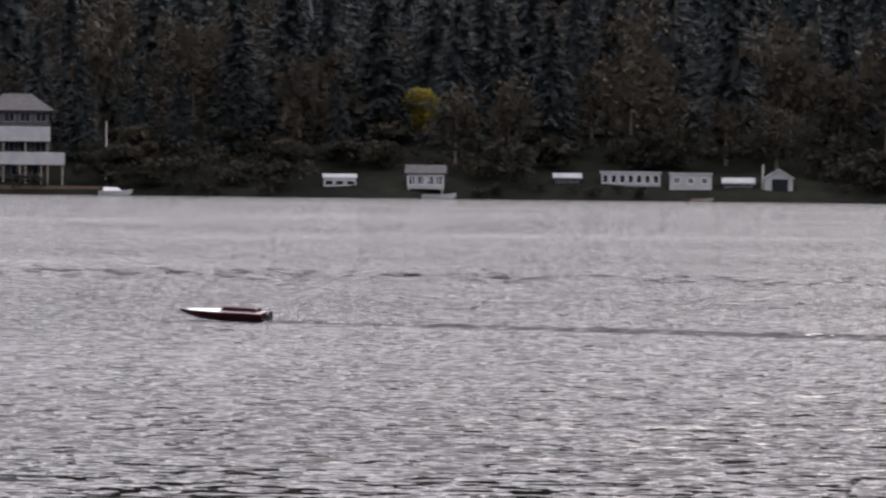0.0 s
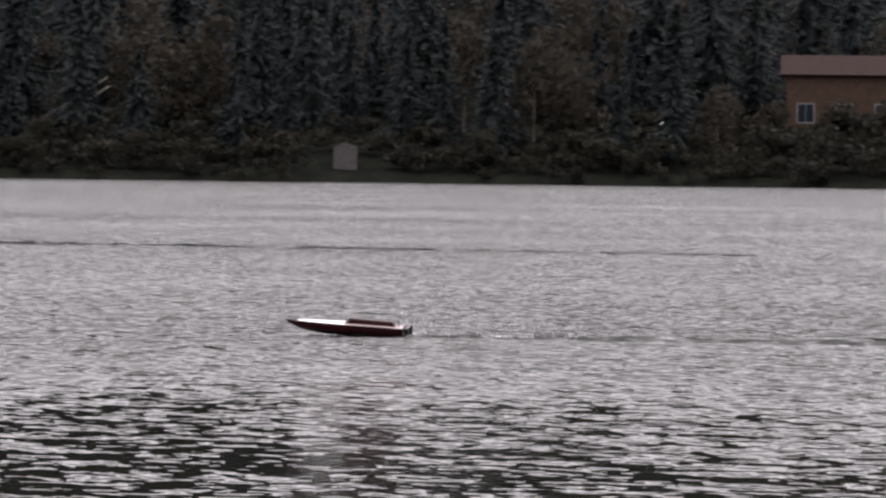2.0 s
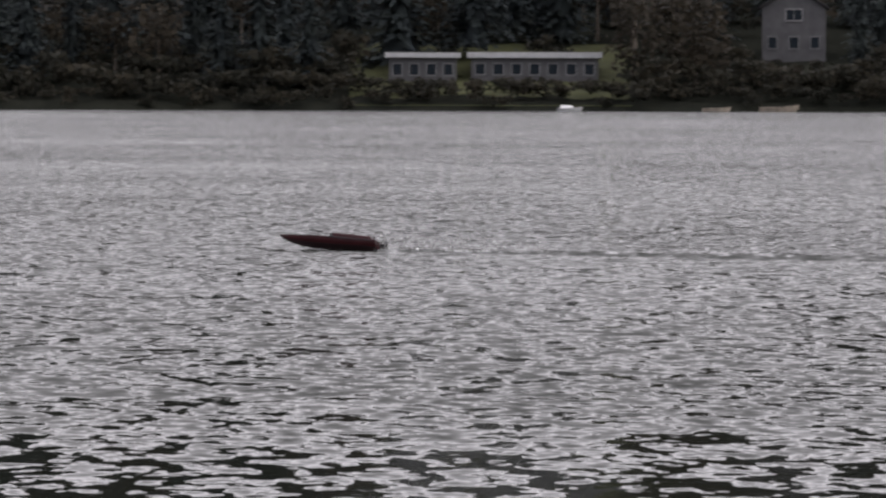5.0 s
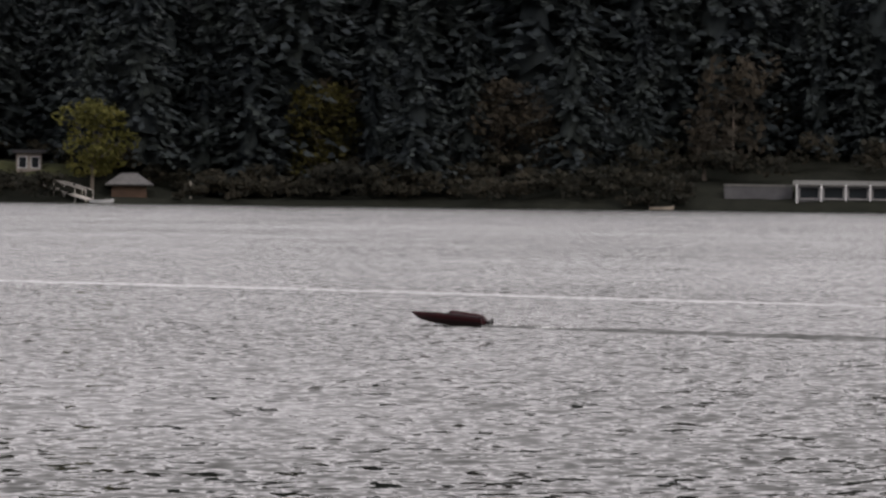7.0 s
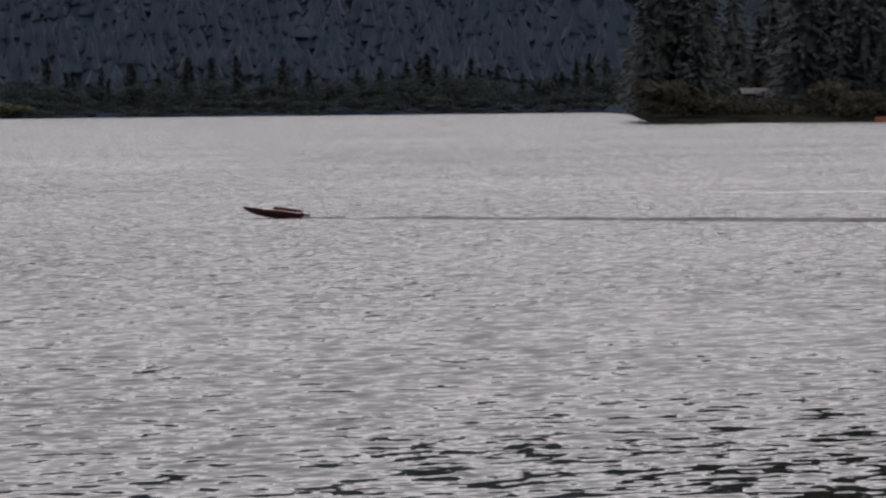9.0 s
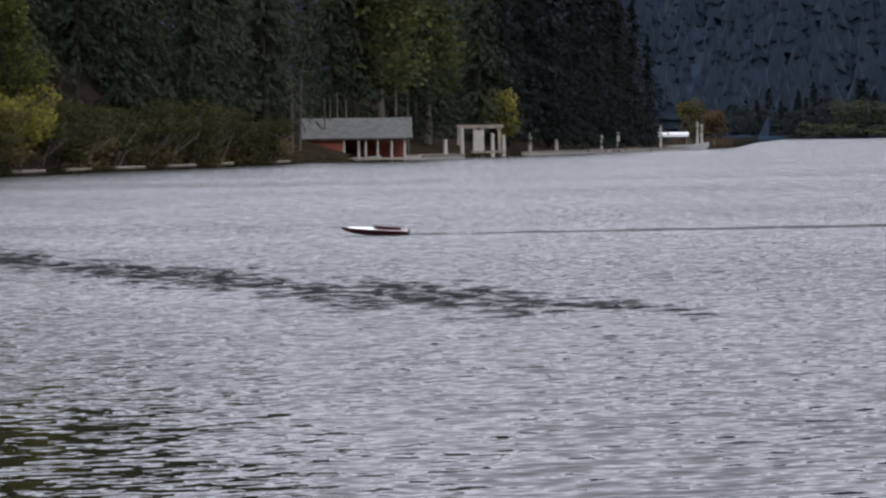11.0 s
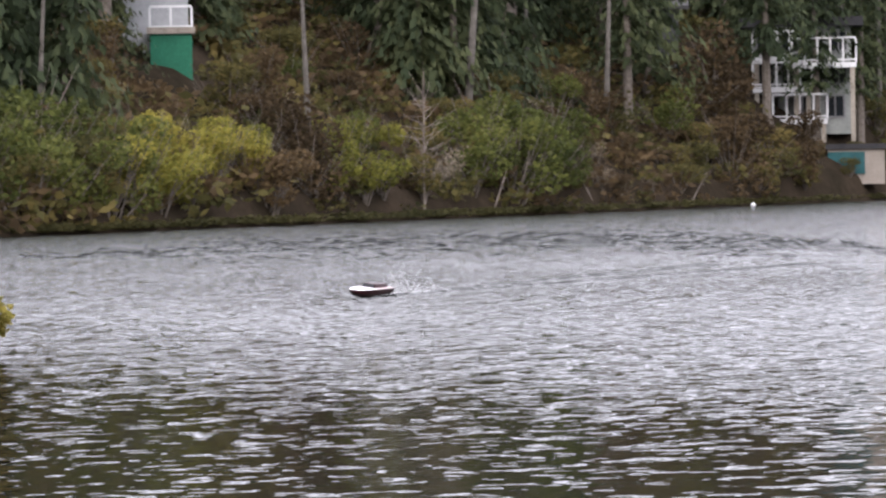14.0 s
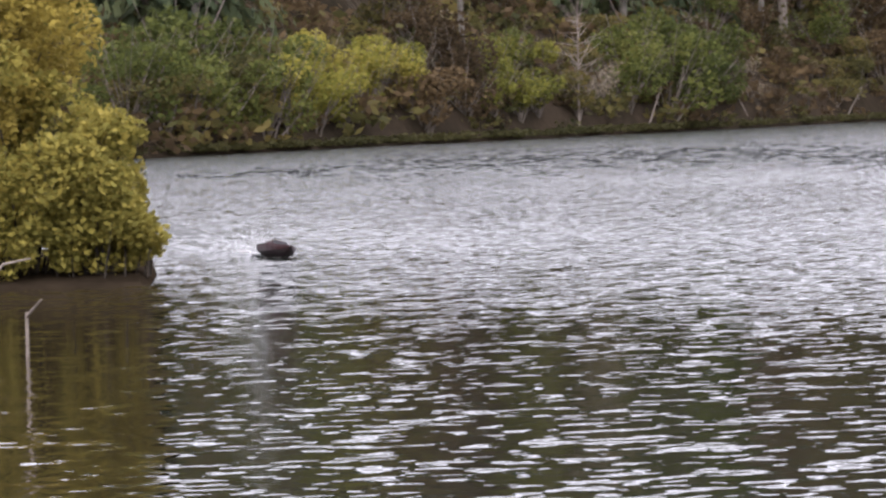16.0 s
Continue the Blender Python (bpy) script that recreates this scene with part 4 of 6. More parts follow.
for u in (6011, 5941, 5869, 5809, 5746):
    post(u, 50, r=0.13)
post(2746, 44, r=0.14)
post(11694, 40, shore(11694) + 3, r=0.12)
post(6545, 40, shore(6545) + 2, r=0.12)
post(-3643, 66, shore(-3643) + 4, r=0.09, name="flagpole", label="tall bare pale flagpole on the bank", category="pole")
post(-2482, 130, shore(-2482) + 4, r=0.08, name="flagpole", label="tall bare pale flagpole on the bank", category="pole")
post(2586, 330, shore(2586) + 8, r=0.06, mat=DARKBARK, name="dead_tree", label="tall bare grey dead tree at the wood's edge", category="tree")
post(5101, 118, shore(5101) + 14, r=0.35, mat=PALE, name="white_pillar", label="short white pillar beside the grey-green house", category="pillar")


def garden_chair(u, paint=None, away=7, label="white wooden garden chair on the lakeside lawn"):
    paint = paint or TRIM
    root = tagged(new("garden_chair"), label, "chair", "garden chairs on the lawn")
    d = shore(u) + away
    root.matrix_world = Matrix.Translation(spot(u, d, height(u, d) + 0.02)) @ Matrix.Rotation(facing(u), 4, "Z")
    part("seat", box(-0.27, 0.27, -0.3, 0.25, 0.32, 0.38), paint, root)
    part("backrest", slab([(-0.27, 0.2, 0.36), (0.27, 0.2, 0.36), (0.27, 0.45, 0.98), (-0.27, 0.45, 0.98)], 0.05), paint, root)
    for x in (-0.25, 0.25):
        for y in (-0.27, 0.22):
            part("leg", box(x - 0.03, x + 0.03, y - 0.03, y + 0.03, -0.1, 0.33), paint, root)
        part("armrest", box(x - 0.06, x + 0.06, -0.32, 0.28, 0.55, 0.59), paint, root)


for u in (-288, -302, -318):
    garden_chair(u)
YELLOW = surface("yellow_paint", (0.35, 0.24, 0.03), (0.5, 0.36, 0.06), 0.5, 4, 4, 0.1)
for u in (5282, 5268, 5254, 5241, 5228):
    garden_chair(u, YELLOW, 9, "yellow painted garden chair before the grey house")


def guard_rail(u0, u1, base):
    root = tagged(new("guard_rail"), "dull metal guard rail along a hillside road", "rail")
    us = np.linspace(u0, u1, 12)
    ps = [spot(u, stand(u, base), height(u, stand(u, base))) for u in us]
    for a, b in zip(ps, ps[1:]):
        part("rail", rod(a + Vector((0, 0, 0.75)), b + Vector((0, 0, 0.75)), 0.12, 0.12, 6), STONE, root)
    for p in ps:
        part("post", rod(p - Vector((0, 0, 0.4)), p + Vector((0, 0, 0.8)), 0.07, 0.07, 6), TIMBER, root)


guard_rail(*GUARD)
guard_rail(*ROAD)


def windmill(u, base):
    """A small white garden windmill: a ring of blades on a lattice mast with a tail."""
    d = stand(u, base)
    root = tagged(new("garden_windmill"), "white bladed garden windmill on a timber mast", "windmill")
    root.matrix_world = Matrix.Translation(spot(u, d, height(u, d))) @ Matrix.Rotation(facing(u), 4, "Z")
    for x, y in ((-0.35, -0.3), (0.35, -0.3), (-0.35, 0.3), (0.35, 0.3)):
        part("leg", rod((x, y, -0.5), (x * 0.2, y * 0.2, 1.9), 0.05, 0.04, 6), TIMBER, root)
    part("hub", rod((0, -0.25, 2.0), (0, 0.2, 2.0), 0.12, 0.12, 8), TIMBER, root)
    for k in range(10):
        a = 2 * pi * (k + 0.3) / 10
        c, q = cos(a), sin(a)
        p = [(c * 0.3 - q * 0.07, q * 0.3 + c * 0.07), (c * 0.3 + q * 0.07, q * 0.3 - c * 0.07), (c * 0.86 + q * 0.22, q * 0.86 - c * 0.22), (c * 0.86 - q * 0.22, q * 0.86 + c * 0.22)]
        part("blade", slab([(x, -0.24 + 0.03 * i, 2.0 + z) for i, (x, z) in enumerate(p)], 0.03), PALE, root)
    part("vane", box(0.02, 0.06, 0.3, 1.1, 1.8, 2.2), PALE, root)


windmill(12104, 66)


def gangway(u0, b0, u1, b1):
    """A pale planked gangway sloping from the bank to the water."""
    p, q = spot(u0, stand(u0, b0)), spot(u1, shore(u1) - 1.0)
    p.z, q.z = height(u0, stand(u0, b0)) + 0.2, 0.35
    root = tagged(new("gangway"), "pale planked gangway sloping down to the water", "gangway")
    for k in range(16):
        a, b = p.lerp(q, k / 16), p.lerp(q, (k + 0.9) / 16)
        side = Vector((0, 0.7, 0))
        part("plank", slab([a - side, b - side, b + side, a + side], 0.12), PALETIMBER, root)
    for side in (-0.7, 0.7):
        part("handrail", rod(p + Vector((0, side, 0.8)), q + Vector((0, side, 0.8)), 0.05), PALETIMBER, root)
        for k in range(5):
            a = p.lerp(q, k / 4) + Vector((0, side, 0))
            part("post", rod(a - Vector((0, 0, 0.8)), a + Vector((0, 0, 0.8)), 0.04), PALETIMBER, root)


gangway(11947, 26, 11872, 6)


def bank_wall(u0, u1, high, mat, label, e=1.0):
    bm = bmesh.new()
    us = np.linspace(u0, u1, 14)
    rows = []
    for u in us:
        p, q = spot(u, shore(u) + e), spot(u, shore(u) + e + 0.6)
        rows.append([bm.verts.new((p.x, p.y, -0.4)), bm.verts.new((p.x, p.y, high)), bm.verts.new((q.x, q.y, high)), bm.verts.new((q.x, q.y, -0.4))])
    for a, b in zip(rows, rows[1:]):
        for k in range(4):
            bm.faces.new((a[k], a[(k + 1) % 4], b[(k + 1) % 4], b[k]))
    bm.faces.new(rows[0])
    bm.faces.new(rows[-1][::-1])
    tagged(part("retaining_wall", bm, mat), label, "wall", kind="structure")


bank_wall(-1420, -955, 1.35, BRICK, "tan stone retaining wall along the water")
bank_wall(-460, -180, 0.35, STONE, "low stone edge of a lakeside lawn")
bank_wall(-2480, -2200, 0.8, BRICK, "tan stone retaining wall along the water")


def lawn(u0, u1, e0, e1, label):
    bm = bmesh.new()
    us = np.linspace(u0, u1, 40)
    grid = [[bm.verts.new(spot(u, shore(u) + e, height(u, shore(u) + e) + 0.06)) for e in np.linspace(e0, e1, 8)] for u in us]
    for a, b in zip(grid, grid[1:]):
        for k in range(7):
            bm.faces.new((a[k], b[k], b[k + 1], a[k + 1]))
    tagged(part("lawn", bm, LAWN), label, "lawn", kind="structure")


lawn(4980, 5640, 0.8, 26, "yellow-green lawn sloping to the lake")
lawn(7260, 7760, 0.8, 30, "green lawn sloping to the lake")
lawn(11900, 12330, 9.0, 13.5, "mown grass under the firs")


# a white tarpaulin roof on four posts
_d = stand(736, 78)
_r = tagged(new("carport"), "slanting white tarpaulin roof on timber posts", "shelter")
_r.matrix_world = Matrix.Translation(spot(736, _d, height(736, _d))) @ Matrix.Rotation(facing(736), 4, "Z")
part("roof", slab([(-1.6, -0.7, 1.75), (1.3, -0.7, 0.7), (1.6, 1.2, 1.0), (-1.3, 1.2, 2.1)], 0.06), CANVAS, _r)
for _x, _y, _h in ((-1.4, -0.5, 1.55), (1.1, -0.5, 0.65), (1.3, 1.0, 0.9), (-1.2, 1.0, 1.9)):
    part("post", box(_x - 0.05, _x + 0.05, _y - 0.05, _y + 0.05, -0.5, _h), TIMBER, _r)


def stairs_rail(u, base, px):
    d = stand(u, base)
    k = d / BIG
    root = tagged(new("garden_stairs"), "grey timber stairs climbing the bank", "stairs")
    root.matrix_world = Matrix.Translation(spot(u, d, height(u, d))) @ Matrix.Rotation(facing(u), 4, "Z")
    n = 14
    for i in range(n):
        x, z = (-0.5 + i / (n - 1)) * px * k, i / (n - 1) * px * k * 0.65
        part("step", box(x - 0.22, x + 0.22, -0.4, 0.4, z - 0.05 - (0.5 if i == 0 else 0), z), TIMBER, root)
    part("handrail", rod((-0.5 * px * k, -0.4, 0.9), (0.5 * px * k, -0.4, 0.65 * px * k + 0.9), 0.06), TIMBER, root)
    part("stringer", rod((-0.5 * px * k, -0.4, -0.08), (0.5 * px * k, -0.4, 0.65 * px * k - 0.08), 0.09), TIMBER, root)


stairs_rail(1799, 90, 115)


# round-headed autumn trees that stand out against the woods
WILLOW = foliage("dull_willow_leaves", (0.036, 0.038, 0.013), (0.072, 0.071, 0.022), (0.12, 0.112, 0.035))
YELLOWLEAF = foliage("yellow_leaves", (0.10, 0.085, 0.015), (0.20, 0.17, 0.03), (0.30, 0.25, 0.06))


def round_tree(u, d, h, w, label, leaf, seed, name="broadleaf_tree", lobes=12, leaves=110, size=0.3, low=0.25, group=""):
    rng = random.Random(seed)
    root = tagged(new(name), label, "tree", group)
    root.matrix_world = Matrix.Translation(spot(u, d, height(u, d)))
    ls = []
    for _ in range(lobes):
        f = rng.uniform(low, 0.9)
        wid = w * (1 - abs(2 * (f - low) / (1 - low) - 0.9) ** 2 * 0.6)
        a = rng.uniform(0, 2 * pi)
        ls.append((cos(a) * wid * 0.6 * rng.random(), sin(a) * wid * 0.6 * rng.random(), h * f, w * rng.uniform(0.3, 0.5), h * rng.uniform(0.1, 0.17)))
    part_mesh = mesh_of("crown", *crown_arrays(rng, ls, leaves, size), leaf)
    crown = new("crown", part_mesh)
    crown.parent = root
    bm = rod((0, 0, -0.6), (0.1, 0, h * 0.55), 0.03 * h ** 0.8 + 0.05, 0.05, 7)
    for x, y, z, *_ in ls[:7]:
        rod((0.05, 0, h * 0.3), (x, y, z), 0.06, 0.02, 5, bm)
    part("trunk", bm, BARK, root)
    return root


round_tree(-3037, shore(-3037) + 26, 5.2, 2.6, "rounded yellow-green autumn tree before dark woods", YELLOWLEAF, 3)
round_tree(11463, shore(11463) + 12, 11.0, 6.0, "broad olive autumn tree before dark firs", foliage("dull_olive_leaves", (0.022, 0.022, 0.009), (0.042, 0.039, 0.014), (0.062, 0.056, 0.02)), 14, lobes=18, low=0.2)
round_tree(11868, shore(11868) + 6, 8.4, 4.8, "rounded yellow-green willow by the gazebo", WILLOW, 4)
round_tree(6262, shore(6262) + 8, 4.8, 3.4, "yellow-green shrub tree before a grey house", WILLOW, 5)
round_tree(11150, shore(11150) + 14, 11.0, 6.0, "broad dull green tree on the flat shore", BROADLEAF, 6)
round_tree(-1560, shore(-1560) + 40, 14.0, 6.0, "tall dull green tree behind the cottages", BROADLEAF, 7)
round_tree(-2544, shore(-2544) + 8, 4.0, 3.0, "rusty shrub tree beside a flagpole", BROADLEAF, 8)
round_tree(3950, shore(3950) + 6, 5.0, 4.5, "olive shrub tree under a cabin", BROADLEAF, 9)


# ================= near shore: steep wooded bank =================
YELLOWGREEN = foliage("yellow_green_leaves", (0.052, 0.058, 0.015), (0.13, 0.128, 0.027), (0.235, 0.205, 0.044))
GREENLEAF = foliage("mid_green_leaves", (0.02, 0.026, 0.009), (0.05, 0.06, 0.017), (0.11, 0.115, 0.032))
RUST = foliage("rusty_leaves", (0.020, 0.015, 0.009), (0.052, 0.037, 0.021), (0.10, 0.070, 0.036))
OLIVE = foliage("olive_leaves", (0.025, 0.028, 0.012), (0.065, 0.06, 0.022), (0.13, 0.10, 0.035))
DRY = foliage("dry_twigs", (0.08, 0.065, 0.045), (0.17, 0.14, 0.10), (0.28, 0.24, 0.18))
NEARFIR = foliage("fir_needles", (0.017, 0.024, 0.014), (0.036, 0.048, 0.025), (0.075, 0.085, 0.04))
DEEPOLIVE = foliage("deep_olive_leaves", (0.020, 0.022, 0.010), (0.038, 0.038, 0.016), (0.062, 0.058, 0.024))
# fir needles again, with the wood's shade put into the colour
SHADYFIR = foliage("shade_toned_needles", (0.013, 0.017, 0.011), (0.022, 0.028, 0.017), (0.036, 0.042, 0.023), soft=0.45)
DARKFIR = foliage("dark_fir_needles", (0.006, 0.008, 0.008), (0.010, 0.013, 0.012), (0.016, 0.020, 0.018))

# houses of the near bank
BANKWALL = surface("pale_grey_green_boards", (0.14, 0.15, 0.14), (0.25, 0.26, 0.245), 0.7, 1.2, 6, 0.3, fine=9)
bank_house = house(17948, 140, 172, 172, 16, "flat", BANKWALL, DARKROOF, 0.6, ((0.08, 0.2, 3, 0.5, 1), (0.42, 0.2, 4, 0.6, 1), (0.76, 0.18, 4, 0.6, 1)), decks=((0.05, 1.6, 0.2, 0.75, TRIM), (0.38, 1.5, 0.0, 0.6, TRIM), (0.62, 1.5, 0.4, 1.05, TRIM), (0.70, 1.2, 0.0, 0.5, TRIM)), label="pale house on stilts with many white decks among firs", group="houses on the wooded bank", over=0.5)
house(18258, 270, 105, 90, 16, "shed", GREYWALL, SHINGLE, 0.7, (), label="grey shingled cabin half hidden by firs", name="cabin", category="cabin", group="houses on the wooded bank")
shed = house(17862, 42, 100, 44, 6, "flat", CREAM, DARKROOF, 0.7, (), label="small beige shed with a teal garage door", name="shed", category="shed", over=0.12, group="houses on the wooded bank")
_w = 100 * stand(17825, 42) / BIG
part("garage_door", box(-_w / 2 + 0.02, _w * 0.15, -0.06, 0.02, 0.0, 44 * stand(17825, 42) / BIG - 0.12), DARKGREEN, shed, "teal boarded door")
cabin = house(19127, 285, 74, 62, 4, "flat", GREENWALL, TIMBER, 0.8, (), label="green-skirted cabin with a white deck railing", name="cabin", category="cabin", over=0.1, group="houses on the wooded bank")
_w, _h = 74 * stand(19127, 285) / BIG, 66 * stand(19127, 285) / BIG
railing(cabin, -_w / 2, _w / 2, -0.05, _h + 0.05, TRIM, 0.75)
part("upper_wall", box(-_w / 2 - 2.6, _w / 2 - 0.1, 1.2, 3.2, _h - 0.6, _h + 2.0), PALE, cabin)
part("roof", slab([(-_w / 2 - 3.0, 0.8, _h + 2.0), (_w / 2 + 0.3, 0.8, _h + 2.0), (_w / 2 + 0.3, 3.6, _h + 2.6), (-_w / 2 - 3.0, 3.6, _h + 2.6)], 0.15), SHINGLE, cabin)

# red boathouse, open to the water
_d = shore(16478) - 1.0
_k = _d / BIG
boathouse = tagged(new("boathouse"), "red boarded boathouse with a grey roof on piles", "boathouse")
boathouse.matrix_world = Matrix.Translation(spot(16478, _d, 0)) @ Matrix.Rotation(facing(16478), 4, "Z")
_w, _h, _r = 176 * _k, 42 * _k, 36 * _k
part("wall", box(-_w / 2, -_w / 2 + 0.18, 0, 5.0, 0.05, _h), REDWALL, boathouse)
part("wall", box(-_w / 2 + 0.18, -_w * 0.12, 0, 0.18, 0.05, _h), REDWALL, boathouse)
part("wall", box(-_w / 2 + 0.18, _w / 2, 4.8, 5.0, 0.05, _h), REDWALL, boathouse)
part("wall", box(_w * 0.18, _w / 2, 0, 0.15, _h - 0.35, _h), REDWALL, boathouse)
part("roof", roof_mesh("ridge", _w, 5.0, _h, _r, 0.5), MIDROOF, boathouse)
part("floor", box(-_w / 2, _w / 2, -0.6, 5.0, 0.12, 0.26), TIMBER, boathouse)
for x in (-0.12, 0.03, 0.10, 0.22, 0.36, 0.49):
    part("pile", rod((_w * x, -0.1, -1.0), (_w * x, -0.1, _h), 0.1, 0.09), PALETIMBER, boathouse)
for x in (-0.45, -0.15, 0.15, 0.45):
    part("pile", rod((_w * x, 4.5, -1.0), (_w * x, 4.5, 0.2), 0.12), TIMBER, boathouse)
part("gable_board", slab([(_w / 2 + 0.02, -0.2, _h - 0.1), (_w / 2 + 0.02, 5.2, _h - 0.1), (_w / 2 + 0.02, 2.5, _h + _r - 0.3)], 0.06), REDWALL, boathouse)
CLEAR.append((16340, 16620, _d - 4, _d + 7, 0))
moored_boat(16462, 60, PALE, None, _d + 1.0)

# piles, floating docks and a hoist frame along the point
for u, h in ((16310, 34), (16158, 40), (16110, 28), (16029, 32), (15999, 36), (15923, 48), (15858, 50), (15850, 44), (16225, 42), (16385, 45), (16280, 55), (16205, 38)):
    d = 12000 / (22 + (u - 15780) * 0.0225) - 2.0
    post(u, h, d, r=0.17)


def dock(u0, u1, out=1.2, label="low grey floating dock"):
    p, q = [spot(u, 12000 / (22 + (u - 15780) * 0.0225) - 1.5) for u in (u0, u1)]
    root = tagged(new("floating_dock"), label, "dock", "docks along the near shore")
    L = (q - p).length
    root.matrix_world = Matrix.Translation((p + q) / 2) @ Matrix.Rotation(atan2((q - p).y, (q - p).x), 4, "Z")
    n = max(4, min(40, int(L / 0.5)))
    for i in range(n):
        part("plank", box(-L / 2 + L * i / n, -L / 2 + L * (i + 0.94) / n, -out, out, 0.3, 0.36), TIMBER, root)
    part("float", box(-L / 2, L / 2, -out * 0.9, out * 0.9, -0.15, 0.29), PALETIMBER, root)


dock(16165, 16040)
dock(16030, 15890)
dock(16380, 16300)
dock(17520, 17420)

_d = 12000 / (22 + (16250 - 15780) * 0.0225) - 1.0
hoist = tagged(new("boat_hoist"), "tan timber boat hoist frame on the dock", "hoist")
hoist.matrix_world = Matrix.Translation(spot(16250, _d, 0)) @ Matrix.Rotation(facing(16250), 4, "Z")
for x in (-1.6, -0.3, 0.3, 1.7):
    part("post", box(x - 0.13, x + 0.13, -0.13, 0.13, -0.8, 2.6), TIMBER, hoist)
part("crossbeam", box(-1.9, 2.0, -0.15, 0.15, 2.35, 2.65), TIMBER, hoist)
part("panel", box(-0.45, 0.45, -0.2, 0.2, 0.3, 2.2), PALETIMBER, hoist)
part("deck", box(-2.2, 2.2, -1.0, 1.0, 0.35, 0.5), TIMBER, hoist)
_d = 12000 / (22 + (15900 - 15780) * 0.0225) - 2.0
lift = tagged(new("boat_canopy"), "white canvas boat canopy on a post frame", "canopy")
lift.matrix_world = Matrix.Translation(spot(15898, _d, 0)) @ Matrix.Rotation(facing(15898), 4, "Z")
part("cover", slab([(-1.7, -1, 1.75), (1.5, -1, 1.75), (1.5, 1, 1.95), (-1.7, 1, 1.95)], 0.3), CANVAS, lift)
for x in (-1.4, 1.3):
    part("post", rod((x, 0, -0.8), (x, 0, 1.7), 0.08), TIMBER, lift)
moored_boat(15880, 85, PALE, None, _d - 1)
moored_boat(15233, 40, PALE, CANVAS, 1200, label="small white cabin boat far out on the lake")

# dock and covered boats under the bank house
_d = shore(17600) - 0.6
pier = tagged(new("timber_pier"), "weathered timber landing with a railed upper deck", "pier")
pier.matrix_world = Matrix.Translation(spot(17604, _d, 0)) @ Matrix.Rotation(facing(17580), 4, "Z")
for x in (-1.0, -0.2, 0.9):
    part("post", box(x - 0.08, x + 0.08, -0.1, 0.06, -0.8, 1.45), TIMBER, pier)
part("deck", box(-1.15, 1.05, -0.3, 1.6, 1.15, 1.3), TIMBER, pier)
railing(pier, -1.1, 1.0, -0.2, 1.3, TIMBER, 0.6)
part("ramp", slab([(1.0, 0, 1.0), (2.4, -0.6, 0.25), (2.4, 0.2, 0.25), (1.0, 0.8, 1.0)], 0.1), TIMBER, pier)
moored_boat(17578, 80, CANVAS, CANVAS, _d - 1.0, label="small boat under a white cover at the landing")
moored_boat(17502, 78, PALE, None, shore(17502) - 1.0, label="white skiff moored beside the landing")
_b = part("mooring_buoy", bmesh.new(), TRIM)
bm = bmesh.new()
bmesh.ops.create_icosphere(bm, subdivisions=2, radius=0.09)
bm.to_mesh(_b.data)
bm.free()
_b.matrix_world = Matrix.Translation(spot(18052, shore(18052) - 2.0, 0.05))
tagged(_b, "white round mooring buoy near the bank", "buoy")


# ---- firs on the bank ----
def fir_template(seed, h, base, w, leaf, label, lean=0.0):
    rng = random.Random(seed)
    root = tagged(new("fir_tree"), label, "tree", "firs on the near shore")
    V, T = conifer_arrays(rng, h, base, int(12 + h), 10, 11, w, 0.32)
    crown = new("crown", mesh_of("crown", V, T, leaf))
    crown.parent = root
    bm = rod((0, 0, -1.2), (lean, 0, h * 0.6), 0.012 * h + 0.04, 0.09, 8)
    rod((lean, 0, h * 0.6), (lean * 1.2, 0, h * 0.98), 0.09, 0.02, 6, bm)
    for _ in range(8):
        a, z = rng.uniform(0, 6.28), rng.uniform(base * 0.4, base)
        rod((0, 0, z), (cos(a) * rng.uniform(0.5, 1.4), sin(a) * rng.uniform(0.5, 1.4), z + rng.uniform(-0.3, 0.2)), 0.03, 0.008, 4, bm)
    # shade-toned and dark firs take the darker bark
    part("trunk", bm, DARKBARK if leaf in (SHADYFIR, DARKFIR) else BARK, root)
    return root


TALL = "tall fir with a bare lower trunk on the bank"
FULL = "dense dark green fir reaching down to the ground"
tall = [fir_template(40 + i, h, b, w, NEARFIR, TALL) for i, (h, b, w) in enumerate(((21, 4.5, 3.4), (24, 6.5, 3.6), (18, 3.0, 3.0), (22, 3.6, 3.8)))]
full = [fir_template(50 + i, h, b, w, NEARFIR, FULL) for i, (h, b, w) in enumerate(((17, 1.0, 3.4), (20, 1.4, 3.8), (14, 0.8, 3.0)))]
shady = [fir_template(64 + i, h, b, w, SHADYFIR, "fir in the dense wood on the point, needles darkened for shade") for i, (h, b, w) in enumerate(((19, 1.4, 4.2), (22, 3.0, 4.0), (15, 0.8, 3.8)))]
young = [fir_template(56 + i, h, b, w, NEARFIR, "young bushy fir on the bank") for i, (h, b, w) in enumerate(((7, 0.4, 2.0), (10, 0.6, 2.4)))]
first = {t: True for t in tall + full + young + shady}
rng = random.Random(77)


def place(t, u, r, s=1.0):
    p = Matrix.Translation(spot(u, r, height(u, r))) @ Matrix.Rotation(rng.uniform(0, 6.28), 4, "Z") @ Matrix.Rotation(radians(rng.uniform(-2, 2)), 4, "X")
    if first.get(t):
        first[t] = False
        t.matrix_world = p
        return t
    o = copy_thing(t, p)
    o.scale = (s, s, s)
    return o


